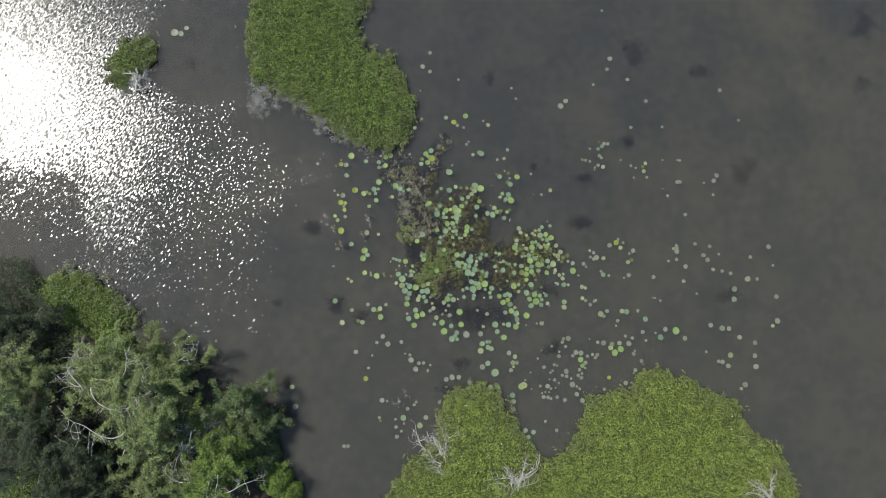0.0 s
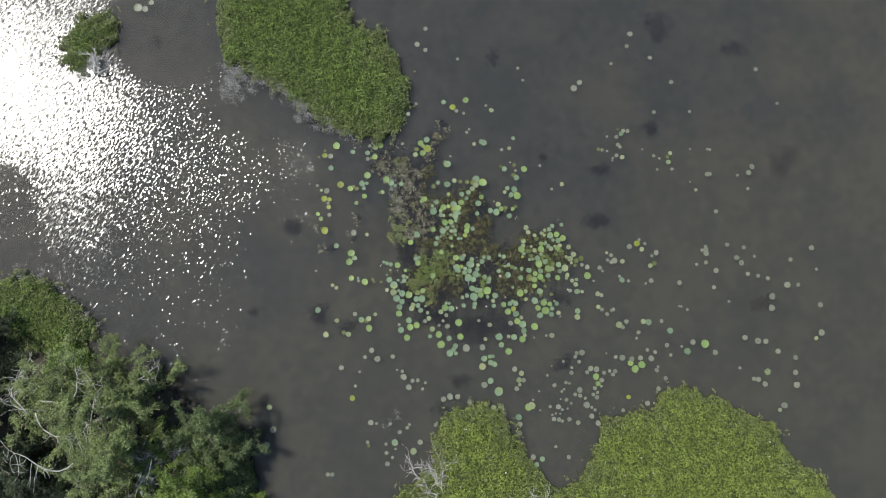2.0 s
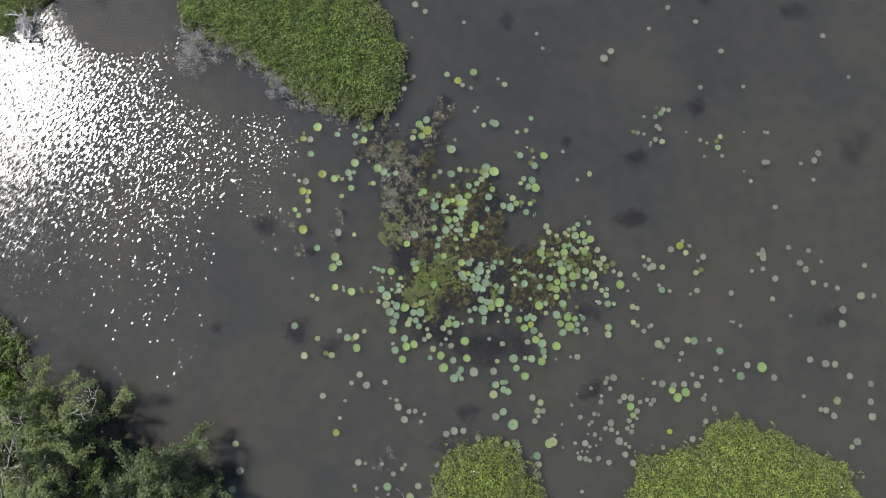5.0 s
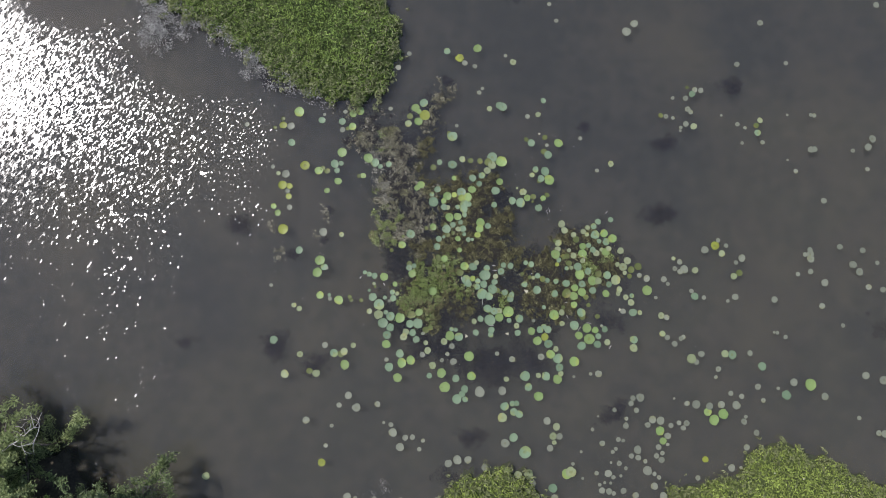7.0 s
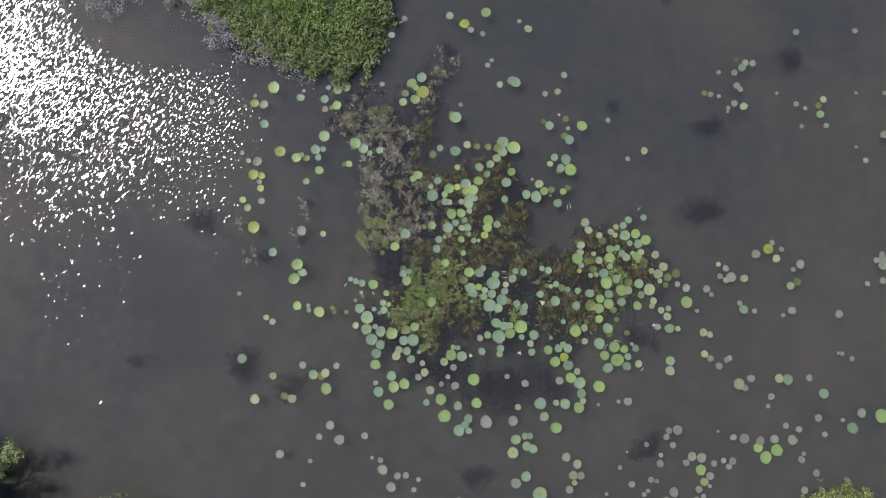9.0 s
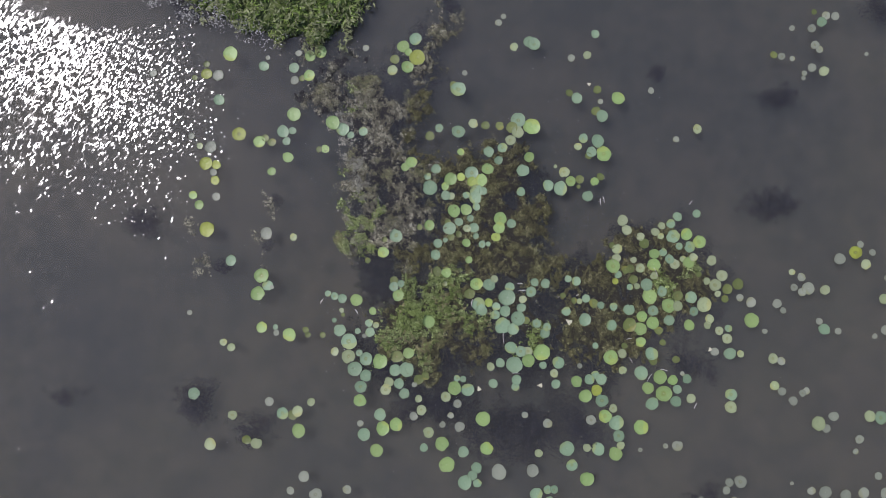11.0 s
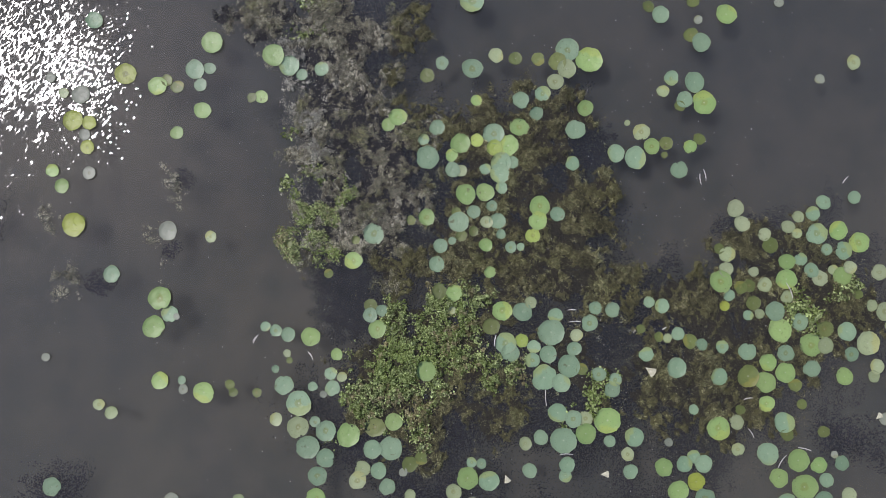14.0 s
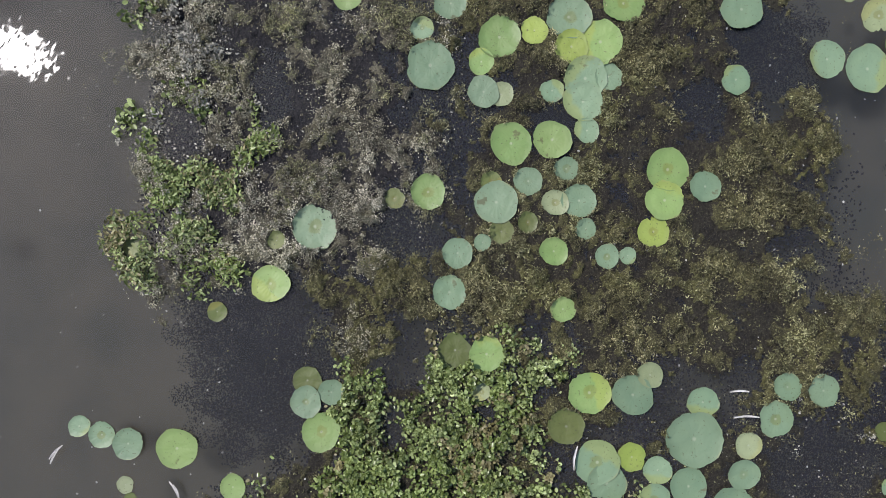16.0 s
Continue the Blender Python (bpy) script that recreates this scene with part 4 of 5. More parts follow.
pads("w", [(6.10, -4.91, 0.053), (6.67, -4.83, 0.061), (6.94, -4.83, 0.122), (8.32, -5.65, 0.137), (8.07, -5.67, 0.099), (8.00, -5.84, 0.091), (8.17, -6.07, 0.091), (7.43, -6.04, 0.076), (6.87, -6.24, 0.038), (7.82, -6.34, 0.068), (7.79, -6.57, 0.106), (6.66, -6.67, 0.068), (8.70, -6.39, 0.129), (8.97, -6.43, 0.137), (8.53, -6.56, 0.099), (9.19, -6.94, 0.114), (9.17, -7.22, 0.061), (8.86, -7.30, 0.099), (8.98, -7.50, 0.076), (8.78, -7.59, 0.091), (8.94, -7.72, 0.106), (9.32, -6.60, 0.091), (9.59, -6.52, 0.084), (9.85, -6.54, 0.106), (9.73, -6.69, 0.091), (9.47, -5.71, 0.046), (9.90, -5.88, 0.091), (10.21, -5.92, 0.144), (10.66, -5.99, 0.122), (11.07, -5.95, 0.122), (11.58, -5.98, 0.144), (11.41, -5.58, 0.091)])
pads("w", [(11.78, -5.69, 0.091), (11.88, -6.37, 0.068), (11.80, -6.53, 0.106), (12.21, -6.91, 0.106), (12.35, -5.38, 0.106), (11.03, -4.76, 0.099), (10.93, -5.03, 0.068), (6.97, -7.13, 0.099), (7.52, -7.02, 0.084), (7.68, -7.06, 0.068), (7.42, -7.32, 0.068), (7.31, -7.42, 0.068), (6.25, -7.39, 0.053), (5.96, -7.78, 0.061), (7.24, -7.77, 0.046), (7.51, -7.80, 0.091), (7.73, -7.97, 0.068), (8.15, -7.37, 0.137), (7.93, -7.57, 0.091), (8.16, -7.63, 0.099), (8.39, -7.75, 0.076), (6.74, -8.10, 0.076), (7.13, -8.12, 0.122), (7.30, -8.25, 0.076), (7.55, -8.21, 0.053), (6.27, -8.26, 0.053), (6.83, -8.48, 0.061), (7.00, -8.42, 0.053), (7.20, -8.43, 0.053), (6.90, -8.67, 0.106), (7.13, -8.70, 0.106), (7.29, -8.77, 0.076)])
pads("w", [(7.62, -8.70, 0.106), (8.02, -8.86, 0.114), (8.45, -8.06, 0.152), (8.68, -8.17, 0.076), (8.83, -8.29, 0.076), (8.66, -8.57, 0.122), (8.95, -8.90, 0.129), (10.14, -8.34, 0.091), (11.30, -8.04, 0.122), (11.61, -8.04, 0.061), (11.85, -7.38, 0.106), (-1.50, -5.36, 0.122), (-1.24, -5.76, 0.144), (-1.81, -5.67, 0.091), (-0.53, -5.67, 0.099), (-2.91, -6.14, 0.122), (-2.06, -6.34, 0.068), (-2.26, -6.98, 0.076), (-1.56, -8.65, 0.129), (-1.30, -8.70, 0.068), (-0.67, -8.73, 0.076), (0.21, -8.78, 0.076), (0.11, -8.92, 0.084), (-0.24, -9.11, 0.099), (-1.71, -9.53, 0.084), (-0.87, -9.63, 0.076), (-0.44, -9.86, 0.068), (-0.85, -10.03, 0.091), (-0.58, -10.24, 0.076), (-0.81, -10.51, 0.114), (0.70, -9.58, 0.129), (-0.33, -6.28, 0.053)])
pads("w", [(-0.09, -6.35, 0.084), (-0.03, -6.61, 0.144), (0.38, -6.79, 0.099), (0.62, -6.78, 0.091), (0.97, -6.90, 0.068), (0.20, -7.09, 0.137), (0.84, -7.18, 0.076), (1.41, -8.82, 0.091)])
pads("g", [(8.94, -6.77, 0.152), (9.02, -7.10, 0.122), (10.59, -6.18, 0.137), (11.12, -6.26, 0.175), (10.79, -6.45, 0.175)])
pads("d", [(5.88, -8.04, 0.175), (0.38, -9.98, 0.152)])
pads("y", [(10.42, -7.74, 0.106), (-2.40, -7.53, 0.129)])
pads("o", [(-1.66, -9.68, 0.076)])
pads("t", [(-0.47, -9.57, 0.152)])
# the pads further out, as one strewn field
verts, faces, uvs, slots = [], [], [], []
order = list(PADS)
for kind, k, m in far_pads:
    me = PAD_MESHES[kind, k]
    first = len(verts)
    verts += [m @ v.co for v in me.vertices]
    for f in me.polygons:
        faces.append([first + v for v in f.vertices])
        uvs += [me.vertices[v].co.xy for v in f.vertices]
        slots.append(order.index(kind))
me = bpy.data.meshes.new("lily_pads")
me.from_pydata(verts, [], faces)
me.uv_layers.new(name="UVMap").data.foreach_set("uv", np.array(uvs, dtype=np.float32).ravel())
for kind in order:
    me.materials.append(PADS[kind])
me.polygons.foreach_set("material_index", slots)
me.polygons.foreach_set("use_smooth", [True] * len(faces))
me.update()
tagged(new("lily_pads", me), "many small grey-green lily pads strewn over open water", "lily pads", "lily pads on the pond", "stuff")


def clear_of_pads(p):
    """Which points are not under a lily pad."""
    free = np.ones(len(p), dtype=bool)
    low, high = p.min(0), p.max(0)
    for x, y, r in PAD_DISCS:
        if low[0] - r < x < high[0] + r and low[1] - r < y < high[1] + r:
            free &= (p[:, 0] - x) ** 2 + (p[:, 1] - y) ** 2 > (0.94 * r) ** 2
    return free


# ---- floating and sunken weeds ----
# gaps of open dark water in the mats: x, y and half widths
GAPS = [(-0.24, 0.69, 0.16, 0.22), (0.38, 0.99, 0.13, 0.30), (1.5, 1.08, 0.13, 0.2), (1.25, 0.0, 0.22, 0.17), (0.14, -0.55, 0.38, 0.26), (0.44, -1.04, 0.4, 0.32), (1.19, -1.32, 0.09, 0.17), (1.8, -1.22, 0.08, 0.1), (3.84, 1.24, 0.3, 0.3), (2.33, 0.75, 0.2, 0.14), (3.3, 0.85, 0.2, 0.16), (4.02, -1.66, 0.4, 0.28)]


def gaps(p):
    """1 over a mat, falling to 0 in the gaps of open water."""
    free = np.ones(len(p))
    edge = 0.3 * cloudy(p, 2.2, 3.0) + 0.3 * cloudy(p, 5.5, 4.0)
    for x, y, a, b in GAPS:
        free *= np.clip((np.hypot((p[:, 0] - x) / a, (p[:, 1] - y) / b) + edge - 0.75) / 0.4, 0, 1)
    return free


def weed_mat(name, label, outline, material, per_m2, seed, size, shape="blade", tilt=(-0.2, 0.7), level=0.0, sharp=2.6, grain=2.3, lift=0.016, drowned=None, twist=0.8, second=None, felt=None):
    """A floating mat: a felted body that rises in clumps, and leaves standing in tufts, with dark water between them."""
    rng = np.random.default_rng(seed)
    centre = np.array(outline).mean(0)
    root = thing(name, (centre[0], centre[1], 0.0), label, "water plants", "floating weed mats", "stuff")
    o = [tuple(np.array(p) - centre) for p in outline]

    def growth(q):
        return level + cloudy(q, 0.5, seed + 1) * 0.3 + cloudy(q, grain * 0.6, seed + 7) * 0.5 + cloudy(q, grain, seed + 2) * 0.5 + cloudy(q, grain * 2.3, seed + 3) * 0.45

    tuft = 26 if size < 0.03 else 1
    p, deep = scatter(o, per_m2 / tuft, rng, 0.36, seed)
    w = np.clip(growth(p) * sharp, 0.015, 1) * np.clip(deep / 0.25, 0.25, 1) * gaps(p + centre)
    keep = rng.uniform(0, 1, len(p)) < w
    p, w = p[keep], w[keep]
    tone = cloudy(p, 0.7, seed + 4) + rng.normal(0, 0.25, len(p))
    z = 0.014 + rng.uniform(0.0, lift, len(p)) + w * lift
    if tuft > 1:
        # each tuft is a small dome of bits, thinner at its foot
        count = rng.integers(tuft // 3, tuft * 3 // 2, len(p))
        off = rng.normal(0, 1, (count.sum(), 2)) * np.repeat(0.011 + 0.035 * rng.uniform(0, 1, len(p)) ** 2, count)[:, None]
        z = z + np.clip(w, 0, 1) * rng.uniform(0.0, 0.035, len(p))
        p, tone, z = np.repeat(p, count, 0) + off, np.repeat(tone, count), np.repeat(z, count)
        z = np.maximum(z + 0.012 - 0.6 * np.hypot(off[:, 0], off[:, 1]) + rng.uniform(-0.004, 0.01, len(p)), 0.013)
        single, _ = scatter(o, 420, rng, 0.5, seed)
        p, tone, z = np.vstack([p, single]), np.append(tone, rng.normal(0, 0.6, len(single))), np.append(z, np.full(len(single), 0.016))
    bare = clear_of_pads(p + centre)
    p, tone, z = p[bare], tone[bare], z[bare]
    for look_of, mine in ((material, tone < 0.3), (second, tone >= 0.3)) if second else ((material, tone < 99),):
        leaves("weed", np.column_stack([p, z])[mine], size, look_of, root, rng, shape, tilt, twist=twist)
    # a low layer just awash, added so that its colour darkens the gaps like shade, and the living clumps that stand out
    # of it
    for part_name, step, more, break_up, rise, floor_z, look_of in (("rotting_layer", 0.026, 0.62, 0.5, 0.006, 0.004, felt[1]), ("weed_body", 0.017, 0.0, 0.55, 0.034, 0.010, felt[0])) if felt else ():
        low, high = np.min(o, 0) - 0.3, np.max(o, 0) + 0.3
        xs, ys = np.arange(low[0], high[0], step), np.arange(low[1], high[1], step)
        q = np.stack([g.ravel() for g in np.meshgrid(xs, ys, indexing="ij")], 1)
        q += rng.normal(0, step * 0.22, q.shape)
        within, away = inside(q, o)
        deep = np.where(within, away, -away) + 0.36 * (cloudy(q, 0.9, seed) + 0.6 * cloudy(q, 2.6, seed + 1))
        fine = 0.6 * cloudy(q, 7.0, seed + 5) + 0.6 * cloudy(q, 15.0, seed + 6)
        body = growth(q) + more + break_up * fine + rng.normal(0, 0.12, len(q)) - 2.0 * (1 - gaps(q + centre)) + np.clip(deep / 0.2 - (2.2 if more else 1.0), -3, 0)
        body[~clear_of_pads(q + centre)] = -1
        top = floor_z + rise * np.clip(body, 0, 1) + 0.3 * rise * np.clip(fine, -1, 1) + rng.normal(0, 0.1 * rise, len(q))
        top[body < 0] = 0.002
        n = len(ys)
        i, j = np.meshgrid(np.arange(len(xs) - 1), np.arange(n - 1), indexing="ij")
        k = (i * n + j).ravel()
        quads = np.stack([k, k + n, k + n + 1, k + 1], 1)
        quads = quads[(body[quads] > 0).sum(1) > 1]
        used, index = np.unique(np.concatenate([quads[:, [0, 1, 2]], quads[:, [0, 2, 3]]]), return_inverse=True)
        from_arrays(part_name, np.column_stack([q, np.maximum(top, 0.002)])[used], index.reshape(-1, 3), look_of, root)
    if drowned:
        q, under = scatter(o, 2400, rng, 0.36, seed)
        q = q[(rng.uniform(0, 1, len(q)) < np.clip((under - 0.1) / 0.25, 0, 1) * gaps(q + centre)) & clear_of_pads(q + centre)]
        leaves("litter", np.column_stack([q, rng.uniform(0.004, 0.007, len(q))]), 0.04, drowned, root, rng, "chip", (-0.05, 0.05), twist=0.05)
    return root


def sunken_weed(x, y, rx, ry, turn, per_m2, seed, depth=0.12, size=0.04, heart=0.5):
    """A dark clump of weed below the surface, thinning out towards its edge."""
    rng = np.random.default_rng(seed)
    root = thing("sunken_weed", (x, y, -0.03), "dark weed clump lying under murky water", "water plants", "sunken weed clumps", "stuff")
    per_m2, size = per_m2 * 2.2, size * 0.62
    count = int(per_m2 * rx * ry * 3)
    p = rng.uniform(-1.3, 1.3, (count, 2))
    inner = 0.85 - np.hypot(p[:, 0], p[:, 1]) + 0.45 * cloudy(p * (rx, ry), 0.6 / rx, seed) + 0.3 * cloudy(p * (rx, ry), 2.4, seed + 1)
    p, inner = p[inner > 0], inner[inner > 0]
    keep = rng.uniform(0, 1, len(p)) < np.clip(inner / 0.7, 0, 1)
    p, inner = p[keep], inner[keep]
    count = len(p)
    # the heart of a shallow clump lies awash
    awash = rng.uniform(0, 1, count) < heart * np.clip(inner / 0.6, 0, 1)
    p = p * (rx, ry)
    c, s = math.cos(turn), math.sin(turn)
    p = np.column_stack([p[:, 0] * c - p[:, 1] * s, p[:, 0] * s + p[:, 1] * c])
    z = np.where(awash, 0.032 + rng.uniform(0, 0.004, count), -rng.uniform(0.015, depth, count))
    leaves("sunken_leaves", np.column_stack([p, z]), size, SUNKEN_WEED, root, rng, "chip", (-0.08, 0.08), twist=0.1)
    return root


# the bed of rotting weed that holds the mats together, just below the surface
bed = thing("weed_bed", (1.5, 0.0, 0.0), "dark brown bed of rotting weed under shallow water", "water plants", kind="stuff")
MAT = [(-0.57, 2.76), (-0.32, 3.59), (-1.22, 3.77), (-1.88, 4.2), (-0.56, 4.44), (0.26, 4.09), (1.02, 5.1), (1.69, 5.34), (2.17, 4.74), (2.08, 3.73), (1.49, 2.73), (1.89, 2.23), (2.87, 2.13), (3.78, 2.12), (4.08, 1.04), (4.3, -0.2), (5.27, -0.45), (5.79, 0.28), (6.94, 0.43), (7.75, 0.17), (8.53, -0.99), (8.17, -1.8), (7.15, -2.91), (6.15, -3.7), (5.47, -4.96), (3.54, -5.24), (1.31, -4.58), (-0.28, -3.6), (-0.92, -2.31), (0.22, -1.52), (0.46, -0.88), (-0.26, -0.46), (-0.58, 0.28), (-0.45, 1.59)]
rng = np.random.default_rng(31)
p, deep = scatter([(x - 1.5, y) for x, y in MAT], 9000, rng, 0.45, 12)
south = np.clip((-2.5 - p[:, 1]) / 1.2, 0, 1)
thick = np.clip(0.8 + 0.9 * cloudy(p, 0.33, 12.5) + 0.5 * cloudy(p, 0.9, 13.0) - 0.5 * south, 0.04, 1) * np.clip(deep / 0.7, 0, 1)
p = p[(rng.uniform(0, 1, len(p)) < thick) & (gaps(p + (1.5, 0)) > 0.9)]
z = np.where(rng.uniform(0, 1, len(p)) < 0.1, rng.uniform(0.001, 0.004, len(p)), -rng.uniform(0.01, 0.05, len(p)))
leaves("drowned_stems", np.column_stack([p, z]), 0.02, SUNKEN_WEED, bed, rng, "chip", (-0.3, 0.3))
# finer growth shows in the gaps of the mats
for x, y, a, b in GAPS + [(0.2, -0.95, 0.38, 0.48)]:
    q = rng.uniform(-1.4, 1.4, (int(170000 * a * b), 2))
    q = q[rng.uniform(0, 1, len(q)) < np.clip((1.35 - np.hypot(q[:, 0], q[:, 1]) + 0.4 * cloudy(q * (a, b), 3.0, 8.0)) / 0.5, 0, 1)] * (a, b) + (x - 1.5, y)
    leaves("drowned_stems", np.column_stack([q, np.where(rng.uniform(0, 1, len(q)) < 0.01, 0.002, -rng.uniform(0.01, 0.04, len(q)))]), 0.012, SUNKEN_WEED, bed, rng, "chip", (-0.05, 0.05), twist=0.1)

weed_mat("grey_weed_mat", "silt-grey feathery weed mat with dark gaps of water", [(-1.33, 4.15), (-0.46, 3.74), (0.2, 3.89), (0.84, 3.32), (1.51, 3.85), (1.96, 4.51), (2.3, 5.17), (1.76, 5.41), (0.85, 3.87), (1.27, 3.09), (0.81, 2.11), (1.56, 1.65), (1.52, -0.08), (0.76, -0.59), (0.12, -0.58), (-0.47, -0.24), (-0.56, 0.95), (-0.48, 2.14), (-0.69, 2.81), (-1.39, 3.27)], GREY_WEED, 33000, 41, 0.011, "chip", (-0.7, 0.9), level=0.08, second=OLIVE_WEED, felt=(GREY_FELT, GREY_DARK))
weed_mat("grey_weed_mat", "silvery flakes of floating weed along the mat's open edge", [(-0.62, 3.0), (-0.1, 2.7), (0.3, 1.9), (0.42, 0.9), (0.16, 0.5), (-0.3, 0.35), (-0.62, 0.75), (-0.6, 1.6)], SILVER_WEED, 20000, 58, 0.021, "chip", (-0.5, 0.7), level=-0.02, lift=0.02)
weed_mat("brown_weed_mat", "olive-brown feathery weed mat with dark gaps of water", [(0.84, 3.1), (1.62, 4.07), (1.83, 3.84), (1.37, 2.86), (1.15, 2.43), (1.46, 1.87), (2.55, 2.17), (3.85, 2.36), (4.18, 1.15), (4.25, -0.15), (4.61, -0.48), (4.47, -1.4), (3.6, -1.3), (2.8, -1.2), (2.3, -1.0), (1.4, -0.72), (0.76, -0.59), (1.42, 0.14), (1.55, 1.22), (0.81, 2)], BROWN_WEED, 22800, 42, 0.018, "blade", (-0.4, 1.0), level=0.0, second=OLIVE_WEED, felt=(BROWN_FELT, BROWN_DARK))
weed_mat("brown_weed_mat", "thin reddish-brown weed scraps on dark water", [(4.3, -0.25), (5.57, -0.39), (5.82, 0.35), (6.68, 0.44), (7.59, -0.44), (8.2, -1.1), (7.95, -1.73), (6.98, -2.13), (6.41, -2.95), (5.76, -3.36), (4.83, -3.13), (4.22, -2.48), (4.35, -1.64), (4.48, -1.01)], BROWN_WEED, 14400, 43, 0.018, "blade", (-0.4, 1.0), level=-0.08, second=OLIVE_WEED, felt=(BROWN_FELT, BROWN_DARK))
weed_mat("brown_weed_mat", "brown feathery weed mat among lily pads", [(1.15, -2.2), (2.11, -2.11), (2.95, -2.13), (3.15, -2.77), (2.4, -2.96), (1.76, -3.05), (1.33, -3.46), (0.6, -3.02), (0.93, -2.61)], BROWN_WEED, 21600, 44, 0.018, "blade", (-0.4, 1.0), level=0.05, second=OLIVE_WEED, felt=(BROWN_FELT, BROWN_DARK))
weed_mat("brown_weed_mat", "sparse pale scraps on dark weed", [(2.45, -0.9), (3.3, -1.05), (4.45, -1.1), (5.3, -1.6), (5.2, -2.5), (4.2, -3.0), (3.3, -2.6), (2.7, -1.9)], OLIVE_WEED, 9000, 67, 0.013, "chip", (-0.5, 0.9), level=-0.34, second=SILVER_WEED, felt=(BROWN_FELT, BROWN_DARK))
weed_mat("grey_weed_mat", "thin grey weed scraps beside the marsh plants", [(-1.88, 4.45), (-0.56, 4.52), (0.1, 4.26), (-0.24, 3.59), (-0.57, 2.76), (-1.72, 3.1), (-1.39, 3.77)], GREY_WEED, 14000, 45, 0.0155, "chip", (-0.7, 0.9), level=-0.3, felt=(GREY_DARK, GREY_DARK))
weed_mat("brown_weed_mat", "soft olive-brown weed between the leafy mats", [(0.51, -0.15), (1.19, -0.11), (1.68, -0.17), (2.31, -0.33), (2.3, -1.01), (1.87, -0.76), (1.38, -0.7), (0.89, -0.98), (0.5, -0.88)], BROWN_WEED, 22800, 51, 0.018, "blade", (-0.4, 1.0), level=-0.06, second=OLIVE_WEED, felt=(BROWN_FELT, BROWN_DARK))
weed_mat("brown_weed_mat", "olive-brown weed under the leafy mat", [(0.04, -1.75), (0.75, -0.91), (1.72, -0.62), (2.46, -0.85), (2.85, -2.03), (2.68, -2.44), (1.78, -2.42), (1.34, -3.25), (0.6, -2.92), (0.02, -2.64)], BROWN_WEED, 12000, 52, 0.018, "blade", (-0.4, 1.0), level=-0.15, second=OLIVE_WEED, felt=(BROWN_FELT, BROWN_DARK))
weed_mat("leafy_weed_mat", "thick mat of small glossy green floating leaves", [(0.2, -1.96), (0.74, -1.6), (0.88, -1.08), (1.34, -0.82), (1.61, -0.61), (2.14, -0.86), (2.34, -1.38), (2.7, -1.86), (2.74, -2.15), (2.1, -2.2), (1.74, -2.06), (1.27, -2.52), (1.39, -2.99), (0.71, -2.73), (0.18, -2.59)], FLOATING_LEAF, 13000, 46, 0.026, "oval", (-0.9, 1.1), 0.75, 2.2, 1.8, 0.025, DROWNED_GREEN, 0.6, OLD_LEAF)
weed_mat("leafy_weed_mat", "clump of upright green leaves at the mat's edge", [(-0.45, 0.55), (-0.08, 0.45), (0.21, 0.62), (0.31, 0.24), (0.12, -0.15), (-0.18, -0.36), (-0.5, -0.19)], FLOATING_LEAF, 12000, 47, 0.036, "leaflet", (-0.2, 0.8), 0.5, 2.0, 2.2, 0.025, DROWNED_GREEN, 0.6, OLD_LEAF)
weed_mat("leafy_weed_mat", "clump of yellow-green leaves ringed by lily pads", [(6.61, -1.01), (7.04, -0.84), (7.36, -0.97), (7.4, -1.24), (7.02, -1.37), (6.72, -1.28)], FLOATING_LEAF, 5500, 48, 0.034, "oval", (-0.6, 0.8), 0.7, 2.0, 2.2, 0.03)
weed_mat("leafy_weed_mat", "clump of small green leaves ringed by lily pads", [(3.27, -2.25), (3.6, -2.02), (3.91, -2.11), (3.9, -2.42), (3.63, -2.59), (3.31, -2.51)], FLOATING_LEAF, 5500, 49, 0.034, "oval", (-0.6, 0.8), 0.5, 2.0, 2.2, 0.03)
weed_mat("leafy_weed_mat", "clump of small olive leaves on grey weed", [(-0.57, 3.58), (-0.24, 3.73), (-0, 3.51), (-0.2, 3.12), (-0.52, 3.02)], FLOATING_LEAF, 4500, 50, 0.034, "oval", (-0.6, 0.8), 0.3, 2.0, 2.2, 0.03)

weed_mat("grey_weed_mat", "drifting tangle of dry brown weed among small pads", [(-1.28, -8.57), (-1.03, -8.43), (-0.63, -8.51), (-0.28, -8.29), (-0.11, -8.46), (-0.38, -8.67), (-0.73, -8.75), (-1.08, -8.71)], STRAW, 9000, 66, 0.034, "strand", (-0.3, 0.6), level=0.2, lift=0.03)
for k, spot in enumerate(([(-0.64, 1.53), (-0.53, 1.58), (-0.48, 1.46), (-0.55, 1.36), (-0.63, 1.4)], [(-0.52, 1.66), (-0.37, 1.65), (-0.35, 1.57), (-0.46, 1.54)], [(-0.62, 0.96), (-0.35, 0.91), (-0.32, 0.69), (-0.5, 0.63), (-0.61, 0.77)], [(-0.2, 0.85), (-0.03, 0.96), (0.07, 0.78), (-0.08, 0.69)])):
    weed_mat("leafy_weed_mat", "small clump of glossy leaves at the mat's edge", spot, FLOATING_LEAF, 4500, 53 + k, 0.036, "oval", (-0.5, 0.9), 0.4, 2.0, 2.2, 0.02)
